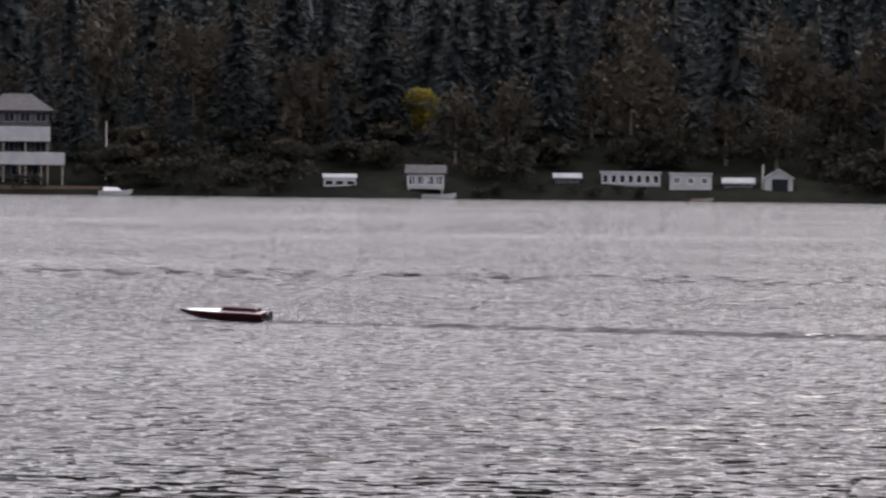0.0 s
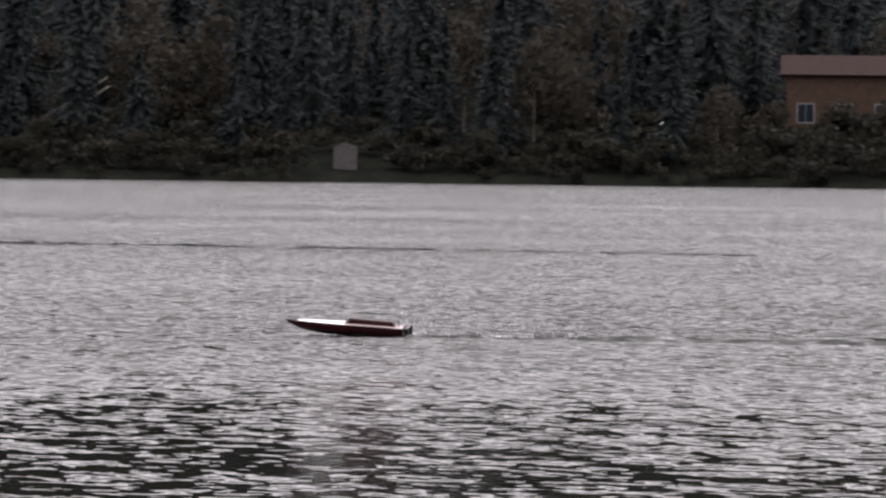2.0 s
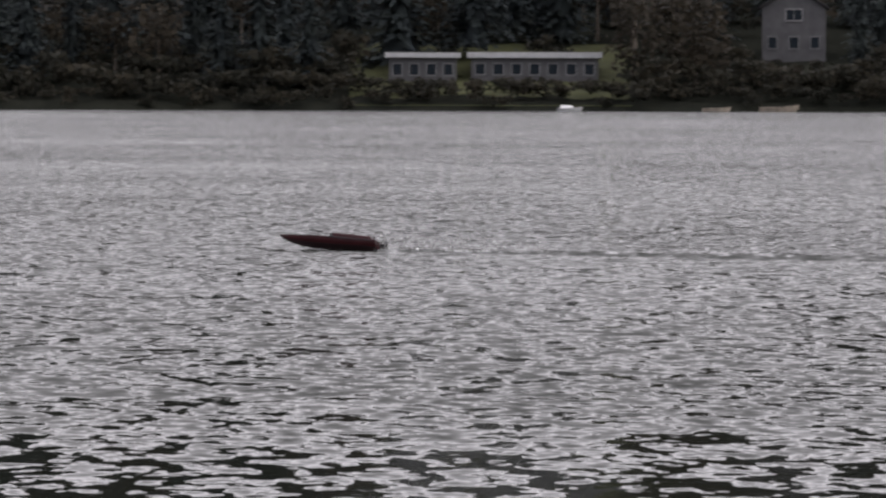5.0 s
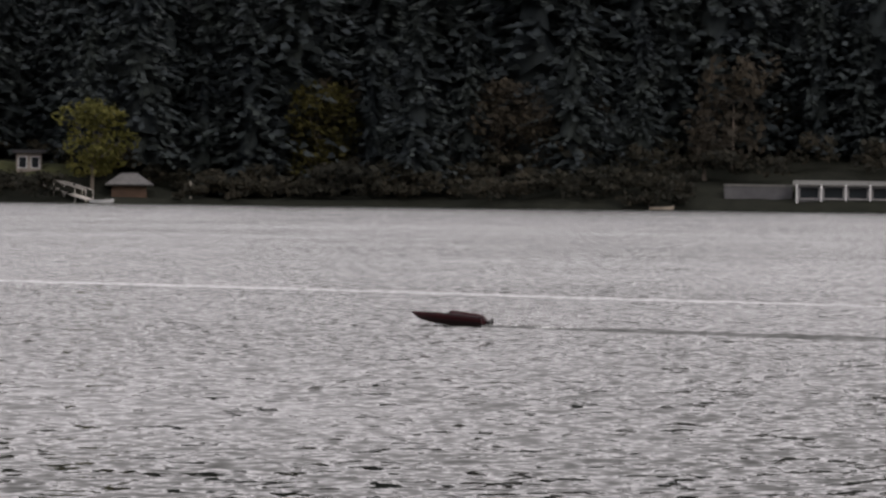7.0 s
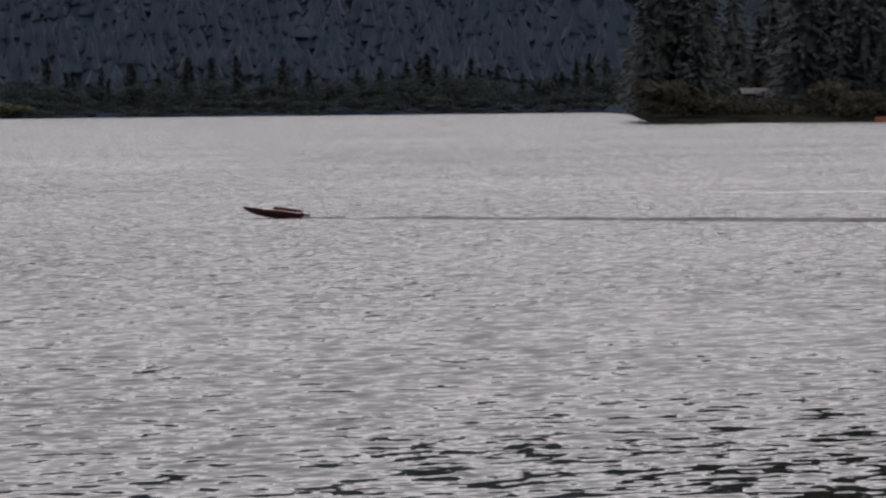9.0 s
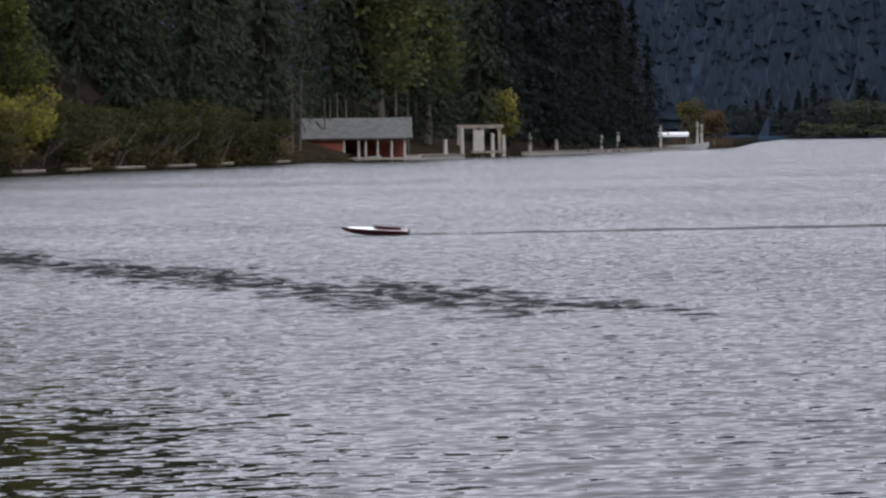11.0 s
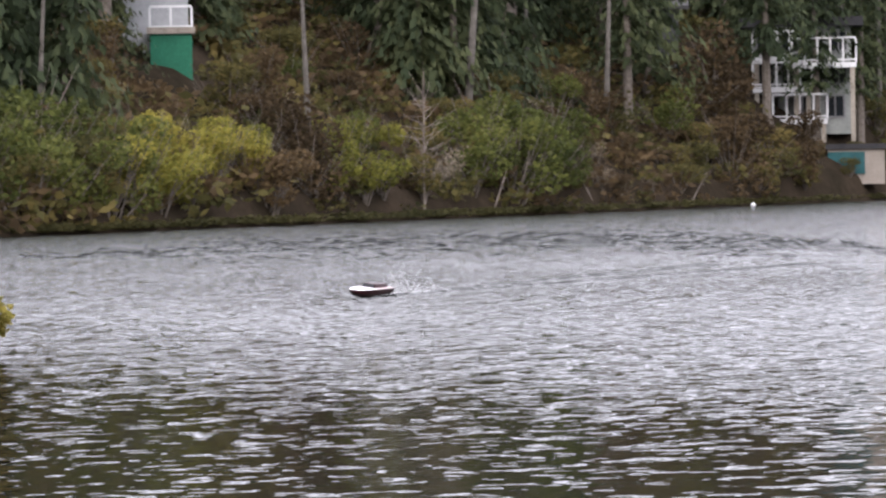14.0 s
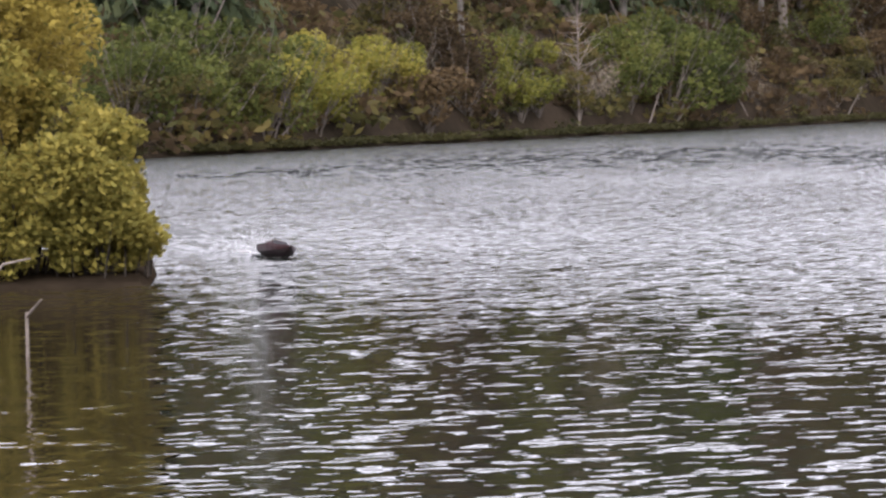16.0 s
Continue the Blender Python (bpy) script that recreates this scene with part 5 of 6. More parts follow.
for e, gap in ((9, 6.0), (16, 5.0), (23, 5.0), (32, 5.0), (44, 6.0), (62, 8.0)):
    u = 16250.0
    while u < 19650:
        r = shore(u) + e + rng.uniform(-3.5, 3.5)
        step = gap / r * BIG * rng.uniform(0.7, 1.3)
        open_bank = u > 17350
        if open_bank and e < 14:
            u += step
            continue
        room = sight(u, r)
        if room < 20 and not (room > 0 and rng.random() < 0.3):
            u += step * 0.5
            continue
        # towards the point the firs get the needles darkened for shade
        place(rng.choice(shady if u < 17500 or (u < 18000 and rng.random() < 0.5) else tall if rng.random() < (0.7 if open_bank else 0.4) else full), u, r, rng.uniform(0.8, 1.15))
        u += step
for _ in range(75):
    u, e = rng.uniform(17350, 19600), rng.uniform(8, 34)
    if sight(u, shore(u) + e) > 14:
        place(rng.choice(young), u, shore(u) + e, rng.uniform(0.7, 1.2))
for u, e, k in ((17882, 11, 1), (17926, 7, 2), (17850, 6, 2), (17905, 9, 3), (18020, 8, 0), (17780, 10, 2), (18265, 14, 0), (18300, 10, 2)):
    place(tall[k], u, shore(u) + e, 0.75)
# the pale trunks that stand alone
for u, base, px, lean, r0 in ((18884, 108, 330, -0.2, 0.14), (18611, 158, 420, 0.7, 0.20), (18633, 190, 400, 0.1, 0.15), (19368, 150, 300, 0.3, 0.13), (18491, 230, 300, 0, 0.11), (18726, 240, 280, 0, 0.11), (16603, 20, 125, 0, 0.13), (16589, 22, 130, 0.2, 0.14), (16538, 30, 85, 0, 0.1), (16527, 30, 85, 0, 0.1), (16513, 30, 95, 0, 0.1), (16496, 30, 80, 0, 0.11), (16399, 12, 150, 0, 0.16), (16377, 12, 110, 0, 0.12), (17690, 60, 300, 0.5, 0.2), (17800, 120, 330, 0, 0.16), (18020, 150, 400, 0, 0.16), (18345, 140, 330, 0.3, 0.15)):
    d = stand(u, base)
    ob = part("bare_tree", rod((0, 0, -0.8), (lean, 0, px * d / BIG), r0 * 0.8, r0 * 0.35, 8), surface("pale_bark", (0.035, 0.031, 0.027), (0.12, 0.11, 0.096), 0.95, 5, 6, 0.6) if "pale_bark" not in bpy.data.materials else bpy.data.materials["pale_bark"])
    ob.matrix_world = Matrix.Translation(spot(u, d, height(u, d))) @ Matrix.Rotation(facing(u), 4, "Z")
    tagged(ob, "pale straight bare conifer standing on the bank", "tree", "bare trees on the bank")
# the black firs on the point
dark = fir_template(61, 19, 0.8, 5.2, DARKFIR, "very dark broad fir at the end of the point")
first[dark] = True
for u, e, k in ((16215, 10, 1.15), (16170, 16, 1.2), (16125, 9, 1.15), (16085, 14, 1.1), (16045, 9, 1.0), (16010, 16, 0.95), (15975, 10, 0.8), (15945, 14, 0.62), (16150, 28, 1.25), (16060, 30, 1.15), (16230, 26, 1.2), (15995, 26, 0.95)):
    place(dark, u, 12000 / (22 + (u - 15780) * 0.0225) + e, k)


# ---- bushes ----
def bush_template(seed, h, w, leaf, label, leaves=170, size=0.085, lobes=7):
    rng = random.Random(seed)
    root = tagged(new("shore_bush"), label, "bush", "bushes along the near shore")
    ls = [(rng.uniform(-w, w) * 0.65, rng.uniform(-w, w) * 0.5, h * rng.uniform(0.18, 0.78), w * rng.uniform(0.28, 0.5), h * rng.uniform(0.14, 0.26)) for _ in range(lobes)]
    crown = new("leaves", mesh_of("leaves", *crown_arrays(rng, ls, leaves, size), leaf))
    crown.parent = root
    bm = bmesh.new()
    for x, y, z, *_ in ls:
        rod((x * 0.2, y * 0.2, -0.3), (x, y, z), 0.035, 0.012, 5, bm)
    for _ in range(14):
        a = rng.uniform(0, 6.28)
        rod((0, 0, -0.1), (cos(a) * w * rng.uniform(0.5, 1.0), sin(a) * w * 0.8, h * rng.uniform(0.4, 1.08)), 0.018, 0.005, 4, bm)
    part("branchwork", bm, BARK, root)
    first[root] = True
    return root


KINDS = {
    "y": [bush_template(101, 2.0, 1.5, YELLOWGREEN, "yellow-green leafy bush at the water's edge"), bush_template(102, 2.3, 1.3, YELLOWGREEN, "yellow-green leafy bush at the water's edge")],
    "g": [bush_template(103, 2.4, 1.6, GREENLEAF, "dense mid-green bush at the water's edge"), bush_template(104, 2.0, 1.9, GREENLEAF, "dense mid-green bush at the water's edge")],
    "r": [bush_template(105, 1.8, 1.4, RUST, "rusty brown autumn bush on the bank"), bush_template(106, 2.6, 1.5, RUST, "rusty brown autumn bush on the bank")],
    "o": [bush_template(107, 1.9, 1.5, OLIVE, "olive brown bush on the bank"), bush_template(108, 1.5, 1.8, OLIVE, "olive brown bush on the bank")],
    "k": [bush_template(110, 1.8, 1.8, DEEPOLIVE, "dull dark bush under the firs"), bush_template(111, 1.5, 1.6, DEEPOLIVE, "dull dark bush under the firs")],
    "d": [bush_template(109, 1.7, 1.2, DRY, "pale dry leafless bush by the water", 60, 0.05)],
}
row = [(19480, "g", 1.2), (19430, "o", 1.1), (19380, "g", 1.2), (19330, "g", 1.0), (19280, "o", 1.0), (19235, "g", 1.1), (19190, "y", 0.95), (19140, "y", 0.9), (19090, "y", 0.95), (19040, "y", 0.9), (18990, "y", 0.85), (18945, "r", 0.8),
       (18900, "r", 0.9), (18850, "y", 0.8), (18800, "y", 0.85), (18755, "y", 0.8), (18700, "o", 0.7), (18655, "d", 0.8), (18640, "d", 0.7), (18590, "g", 1.1), (18530, "g", 1.15), (18470, "g", 1.1), (18420, "g", 0.9), (18370, "d", 0.6), (18320, "r", 0.5), (18260, "d", 0.5),
       (18210, "o", 0.6), (18160, "o", 0.8), (18110, "r", 1.1), (18060, "o", 0.7), (18010, "o", 0.9), (17960, "r", 0.8), (17925, "o", 0.4), (17870, "o", 0.4), (17810, "o", 0.35), (17760, "y", 0.7), (17700, "o", 0.8), (17650, "g", 0.8), (17480, "r", 1.2), (17430, "r", 1.5), (17380, "r", 1.4),
       (17320, "o", 1.2), (17270, "y", 1.3), (17220, "y", 1.8), (17170, "o", 1.6), (17120, "r", 1.2), (17060, "o", 1.3), (17000, "g", 1.4), (16940, "o", 1.6), (16880, "g", 1.6), (16820, "g", 1.8), (16760, "o", 1.7), (16700, "g", 1.6), (16660, "o", 1.3)]
for u, k, s in row:
    for e in (1.2, 3.6):
        uu = u + rng.uniform(-16, 16)
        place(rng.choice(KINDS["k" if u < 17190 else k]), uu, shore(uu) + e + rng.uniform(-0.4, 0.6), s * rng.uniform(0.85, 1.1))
for _ in range(70):
    u = rng.uniform(17350, 19550)
    e = rng.uniform(6, 16)
    if sight(u, shore(u) + e) > 3:
        place(rng.choice(KINDS[rng.choice("rrooogd")]), u, shore(u) + e, rng.uniform(0.5, 1.0))
round_tree(18129, shore(18129) + 7, 4.4, 1.9, "rusty orange young tree on the bank", RUST, 31, lobes=11, leaves=120, size=0.12)
round_tree(17235, shore(17235) + 5, 7.5, 2.2, "light green young tree among firs", GREENLEAF, 32, lobes=12, leaves=160, size=0.14)
round_tree(16212, 12000 / (22 + 432 * 0.0225) + 3, 5.2, 2.5, "drooping yellow-green willow by the hoist", YELLOWGREEN, 33, lobes=13, leaves=170, size=0.15, low=0.2)
round_tree(15828, shore(15828) + 2, 4.2, 3.2, "low rusty shrub at the tip of the point", RUST, 34, lobes=12, leaves=130, size=0.17, low=0.12)
round_tree(15872, shore(15872) + 5, 5.4, 2.6, "dull olive shrub tree near the tip of the point", OLIVE, 37, lobes=10, leaves=130, size=0.17, low=0.15)
BIGLEAF = foliage("olive_green_crown_leaves", (0.030, 0.036, 0.014), (0.058, 0.064, 0.023), (0.095, 0.098, 0.036))
round_tree(16428, shore(16428) + 9, 19.0, 5.4, "large olive green broadleaf tree behind the boathouse", BIGLEAF, 35, lobes=30, leaves=190, size=0.26, low=0.28)
round_tree(16340, shore(16340) + 12, 16.0, 4.4, "large olive green broadleaf tree behind the boathouse", BIGLEAF, 36, lobes=24, leaves=190, size=0.26, low=0.3)

# a thin leafless birch at the edge
_d = shore(18685) + 0.6
birch = tagged(new("bare_birch"), "thin leafless birch leaning over the water", "tree")
birch.matrix_world = Matrix.Translation(spot(18685, _d, height(18685, _d))) @ Matrix.Rotation(facing(18685), 4, "Z")
part("trunk", rod((0, 0, -0.4), (0.05, 0, 4.3), 0.04, 0.01, 7), DRIFT, birch)
_r2 = random.Random(8)
for _ in range(70):
    z, a = _r2.uniform(0.7, 3.6), _r2.uniform(0, 6.28)
    part("branch", rod((0.03, 0, z), (cos(a) * 1.1 * _r2.random() ** 0.6 + 0.03, sin(a) * 0.5, z + _r2.uniform(0.0, 0.8)), 0.013, 0.004, 4), DRIFT, birch)
# fallen stems on the bank
for u, L, a in ((18365, 1.5, 115), (18230, 1.6, 130), (18180, 1.2, 60), (18560, 1.4, 70)):
    d = shore(u) + 0.5
    ob = part("fallen_stem", rod((0, 0, -0.1), (cos(radians(a)) * L, 0.3, sin(radians(a)) * L), 0.035, 0.015, 6), DRIFT)
    ob.matrix_world = Matrix.Translation(spot(u, d, height(u, d))) @ Matrix.Rotation(facing(u), 4, "Z")
    tagged(ob, "pale dead stem leaning on the bank", "branch", "dead stems on the bank")


def undergrowth():
    rng = random.Random(91)
    low = [crown_arrays(rng, [(rng.uniform(-0.5, 0.5), rng.uniform(-0.5, 0.5), 0.2, 0.5, 0.22) for _ in range(3)], 16, 0.12) for _ in range(5)]
    items = []
    while len(items) < 2600:
        u = rng.uniform(16600, 19600)
        e = rng.uniform(0.3, 34) if u > 17300 else rng.uniform(0.3, 14)
        r = shore(u) + e
        if sight(u, r) > 0.5:
            s = rng.uniform(0.6, 1.6)
            items.append((*rng.choice(low), spot(u, r, height(u, r)), rng.uniform(0, 6), s, s))
    V, T = gather(items[1300:])
    tagged(new("brambles", mesh_of("brambles", V, T, OLIVE)), "olive brambles covering the bank", "undergrowth", kind="stuff")
    V, T = gather(items[:1300])
    tagged(new("undergrowth", mesh_of("undergrowth", V, T, RUST)), "rusty ferns and brambles covering the bank", "undergrowth", kind="stuff")
    items = []
    while len(items) < 700:
        u = rng.uniform(16300, 19550)
        s = rng.uniform(0.3, 0.8)
        items.append((*rng.choice(low), spot(u, shore(u) + rng.uniform(-0.2, 0.8), 0.1), rng.uniform(0, 6), s, s * 0.7))
    V, T = gather(items)
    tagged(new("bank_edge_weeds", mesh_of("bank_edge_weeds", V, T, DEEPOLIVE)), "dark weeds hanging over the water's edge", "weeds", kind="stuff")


undergrowth()
for u in np.arange(16650, 17350, 120):
    ob = part("shore_log", rod((-rng.uniform(0.8, 2.0), 0, 0.12), (rng.uniform(0.8, 2.0), 0.2, 0.2), 0.12, 0.08, 6), TIMBER)
    ob.matrix_world = Matrix.Translation(spot(u, shore(u) + 0.1, 0.02)) @ Matrix.Rotation(facing(u), 4, "Z")
    tagged(ob, "bleached drift log lying along the bank", "log", "drift logs on the bank")


# ================= the bushes beside the camera's stand =================
def close_bush(u, d, h, w, seed, leaf, label, leaves, lobes, size=0.034, low=0.04):
    rng = random.Random(seed)
    root = tagged(new("lakeside_bush"), label, "bush", "bushes on the spit")
    root.matrix_world = Matrix.Translation(spot(u, d, 0.2))
    ls = []
    for _ in range(int(lobes * 1.6)):
        f = low + (0.92 - low) * rng.random() ** 1.35
        a = rng.uniform(0, 6.28)
        q = w * sqrt(max(0.05, 1 - (2 * f - 0.8) ** 2 * 0.5)) * 0.72
        ls.append((cos(a) * q, sin(a) * q, h * f, w * rng.uniform(0.22, 0.40), w * rng.uniform(0.2, 0.36)))
    crown = new("leaves", mesh_of("leaves", *crown_arrays(rng, ls, int(leaves * 1.2), size), leaf))
    crown.parent = root
    bm = bmesh.new()
    for x, y, z, *_ in ls:
        rod((x * 0.15, y * 0.15, -0.3), (x * 0.6, y * 0.6, z * 0.6), 0.013, 0.009, 5, bm)
        rod((x * 0.6, y * 0.6, z * 0.6), (x, y, z), 0.009, 0.004, 5, bm)
    for _ in range(16):
        a, q = rng.uniform(0, 6.28), rng.uniform(0.5, 0.95)
        rod((cos(a) * w * q, sin(a) * w * q, -0.15), (cos(a + rng.uniform(-0.4, 0.4)) * w * (q + rng.uniform(-0.1, 0.15)), sin(a) * w * (q + 0.1), rng.uniform(0.1, 0.4)), 0.008, 0.003, 4, bm)
    part("branchwork", bm, DARKBARK, root)
    return root


BUSHLEAF = foliage("willow_bush_leaves", (0.07, 0.068, 0.018), (0.17, 0.15, 0.036), (0.31, 0.25, 0.058))
AMBERLEAF = foliage("amber_bush_leaves", (0.09, 0.074, 0.018), (0.21, 0.165, 0.037), (0.35, 0.275, 0.06))
close_bush(19660, 37.2, 1.75, 0.95, 201, BUSHLEAF, "dense yellow-green bush overhanging the water", 420, 26)
close_bush(19545, 37.0, 1.15, 0.58, 202, BUSHLEAF, "low yellow-green bush at the tip of the spit", 260, 14)
close_bush(19860, 37.6, 2.5, 1.1, 203, AMBERLEAF, "tall amber and green bush on the spit", 420, 30)
close_bush(19790, 38.4, 3.6, 1.25, 204, AMBERLEAF, "tall amber bush rising behind", 380, 34, low=0.4)
close_bush(20080, 37.6, 3.4, 1.4, 205, BUSHLEAF, "tall yellow-green bush on the spit", 420, 34)
close_bush(19700, 41.5, 3.9, 0.9, 206, YELLOWGREEN, "slender yellow-green young tree behind the bushes", 300, 24, 0.05, 0.55)

log = tagged(new("driftwood"), "pale driftwood trunk with bare roots by the water", "driftwood")
log.matrix_world = Matrix.Translation(spot(19800, 29.5, 0)) @ Matrix.Rotation(facing(19800), 4, "Z")
part("trunk", rod((-1.3, 0.2, 0.16), (0.24, -0.1, 0.04), 0.10, 0.035, 10), DRIFT, log)
for a, b, r in (((-1.2, 0.0, 0.24), (-0.3, -0.15, 0.10), 0.045), ((-0.3, -0.15, 0.10), (0.05, -0.2, 0.02), 0.02), ((-0.2, 0, 0.12), (0.22, 0.3, 0.30), 0.022), ((0.22, 0.3, 0.30), (0.34, 0.35, 0.44), 0.014),
                ((-0.45, 0, 0.16), (-0.15, 0.4, 0.40), 0.02), ((-0.15, 0.4, 0.40), (-0.1, 0.45, 0.53), 0.012), ((-0.7, 0.1, 0.18), (-0.5, 0.2, 0.46), 0.022), ((-0.5, 0.2, 0.46), (-0.56, 0.25, 0.58), 0.012),
                ((0.34, 0.35, 0.44), (0.52, 0.4, 0.47), 0.01), ((-1.0, 0, 0.2), (-0.78, 0.3, 0.5), 0.03), ((-0.2, 0.3, 0.36), (0.05, 0.35, 0.34), 0.012), ((0.0, 0.2, 0.2), (0.12, 0.25, 0.42), 0.012), ((-0.35, 0.2, 0.3), (-0.28, 0.25, 0.5), 0.012)):
    part("root", rod(a, b, r, r * 0.6, 6), DRIFT, log)
stake = part("stake", rod((0, 0, -0.3), (0.01, 0, 0.27), 0.012, 0.01, 6), DRIFT)
stake.matrix_world = Matrix.Translation(spot(19671, 26.6, 0))
tagged(stake, "thin pale stick standing in the shallows", "stick")
twig = part("twig", rod((0, 0, 0.24), (0.24, 0.05, 0.35), 0.012, 0.006, 5), DRIFT)
twig.parent = stake


# ================= old trails on the water =================
def ribbon(points, width, mat, label, z=0.012, ragged=0.7):
    bm = bmesh.new()
    us = [p[0] for p in points]
    rows = []
    for u in np.linspace(us[0], us[-1], 260):
        d = float(np.interp(u, us, [p[1] for p in points])) if us[0] < us[-1] else 0
        ends = smooth(0, 0.25, (u - us[0]) / (us[-1] - us[0])) * smooth(0, 0.25, (us[-1] - u) / (us[-1] - us[0]))
        d += 0.25 * width * noise.noise(Vector((u / 45.0, 4.0, 0)))
        w = width * max(0.02, 0.8 + ragged * noise.noise(Vector((u / 22.0, d / 9.0, 0)))) * ends
        rows.append([bm.verts.new(spot(u, d + k * w, z * (1 - abs(k) * 1.6))) for k in (-0.5, -0.2, 0.2, 0.5)])
    for a, b in zip(rows, rows[1:]):
        for k in range(3):
            bm.faces.new((a[k], b[k], b[k + 1], a[k + 1]))
    tagged(part("water_trail", bm, mat), label, "water trail", kind="structure")


def wavelets(points, width, count, longest, label, seed):
    """A band of steep little waves, each one a low lens-shaped ridge."""
    rng = random.Random(seed)
    us, ds = [p[0] for p in points], [p[1] for p in points]
    V, T = [], []
    while len(V) < count * 7:
        f = rng.random()
        u = us[0] + (us[-1] - us[0]) * f
        ends = smooth(0, 0.3, f) * smooth(0, 0.3, 1 - f)
        if rng.random() > 0.25 + 0.75 * ends:
            continue
        d = float(np.interp(u, us, ds)) + rng.gauss(0, 0.30) * width * (0.3 + 0.7 * ends)
        c, turn = spot(u, d), facing(u) + rng.uniform(-0.25, 0.25)
        L, w = longest * rng.uniform(0.25, 1.0), rng.uniform(0.06, 0.17) * (d / 45.0)
        n0, crest_z = len(V), rng.uniform(0.007, 0.02)
        for x, y, z in ((-L, 0, 0), (-L * 0.4, -w * 0.5, 0.002), (L * 0.45, -w * 0.45, 0.002), (L, 0, 0), (L * 0.4, w * 0.5, 0.002), (-L * 0.5, w * 0.45, 0.002), (0, 0, crest_z)):
            V.append((c.x + x * cos(turn) - y * sin(turn), c.y + x * sin(turn) + y * cos(turn), z + 0.006))
        T += [(n0 + k, n0 + (k + 1) % 6, n0 + 6) for k in range(6)]
    tagged(new("water_wavelets", mesh_of("water_wavelets", V, T, STEEP)), label, "waves", kind="stuff")


# a large lean, and STEEP's darker tone, darken wavelets and wake beyond their shape
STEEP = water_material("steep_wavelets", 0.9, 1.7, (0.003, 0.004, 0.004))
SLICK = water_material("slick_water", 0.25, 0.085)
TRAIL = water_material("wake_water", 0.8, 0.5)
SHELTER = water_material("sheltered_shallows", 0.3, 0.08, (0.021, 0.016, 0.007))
wavelets([(600, 80), (1900, 84), (2866, 90), (4477, 106), (5400, 112)], 3.2, 620, 0.34, "dark line of an old wake across the lake", 1)
wavelets([(-4600, 70), (-2500, 73), (-1200, 75), (700, 77)], 7.0, 420, 0.26, "ruffled band of water", 2)
wavelets([(15850, 39), (16150, 41), (16550, 45), (16850, 50), (17140, 56), (17400, 64), (17650, 73), (17750, 77)], 8.0, 620, 0.24, "dark choppy band of water", 3)
wavelets([(17700, 75), (18300, 96), (18800, 95), (19400, 86)], 26.0, 1100, 0.2, "wind-ruffled water under the bank", 4)
ribbon([(10100, 60), (10970, 64), (12150, 72), (12450, 77), (13386, 79), (13900, 82)], 2.2, SLICK, "bright slick of an old wake across the lake", ragged=0.35)
# brown shallows in the lee of the spit
bm = bmesh.new()
rows = []
for d in np.linspace(13, 36.4, 260):
    edge = 19430 + 40 * noise.noise(Vector((d * 1.7, 2.0, 0))) + 75 * noise.noise(Vector((d * 7.0, 7.0, 0)))
    rows.append([bm.verts.new(spot(u, d, 0.006)) for u in (edge, 19700, 20100, 20600)])
for a, b in zip(rows, rows[1:]):
    for k in range(3):
        bm.faces.new((a[k], b[k], b[k + 1], a[k + 1]))
tagged(part("water_shallows", bm, SHELTER), "brown calm shallows beside the spit", "water", kind="structure")


# ================= the boat =================
MAROON = surface("maroon_paint", (0.016, 0.004, 0.005), (0.030, 0.006, 0.008), 0.35, 5, 3, 0.0, sheen=0.12)
BOTTOM = surface("pale_hull_bottom", (0.03, 0.018, 0.02), (0.05, 0.033, 0.034), 0.5, 5, 3, 0.0, sheen=0.15)
WHITE = surface("white_gelcoat", (0.72, 0.71, 0.71), (0.82, 0.81, 0.8), 0.25, 5, 3, 0.0)
PINKDECK = surface("faded_rear_deck", (0.32, 0.25, 0.25), (0.44, 0.36, 0.35), 0.4, 5, 3, 0.0)
BLACK = surface("black_fittings", (0.008, 0.008, 0.009), (0.02, 0.02, 0.022), 0.4, 9, 3, 0.0)
FOAM = surface("white_foam", (0.55, 0.56, 0.57), (0.75, 0.76, 0.77), 0.9, 12, 5, 0.4, fine=60)

boat = tagged(new("model_speedboat"), "maroon model speedboat with a white deck speeding over the lake", "boat")
SEC = [(-0.55, 0.145, 0.112, 0.048, 0.0), (-0.3, 0.15, 0.117, 0.048, 0.0), (0.0, 0.148, 0.121, 0.050, 0.0), (0.2, 0.130, 0.123, 0.056, 0.006), (0.34, 0.100, 0.124, 0.066, 0.022), (0.48, 0.058, 0.125, 0.083, 0.052), (0.56, 0.028, 0.126, 0.102, 0.085), (0.605, 0.004, 0.127, 0.122, 0.116)]


def loft(rows, caps=True):
    bm = bmesh.new()
    loops = [[bm.verts.new(v) for v in r] for r in rows]
    for a, b in zip(loops, loops[1:]):
        for k in range(len(a) - 1):
            bm.faces.new((a[k], a[k + 1], b[k + 1], b[k]))
    return bm, loops


for side in (1, -1):
    bm, _ = loft([[(x, side * w, top), (x, side * w * 0.97, (top + ch) / 2), (x, side * w * 0.86, ch)] for x, w, top, ch, keel in SEC])
    part("hull_side", bm, MAROON, boat, "glossy maroon topside")
bm, _ = loft([[(x, w * 0.86, ch), (x, w * 0.45, (ch + keel) / 2 - 0.004), (x, 0, keel), (x, -w * 0.45, (ch + keel) / 2 - 0.004), (x, -w * 0.86, ch)] for x, w, top, ch, keel in SEC])
part("hull_bottom", bm, BOTTOM, boat, "pale V-shaped bottom")
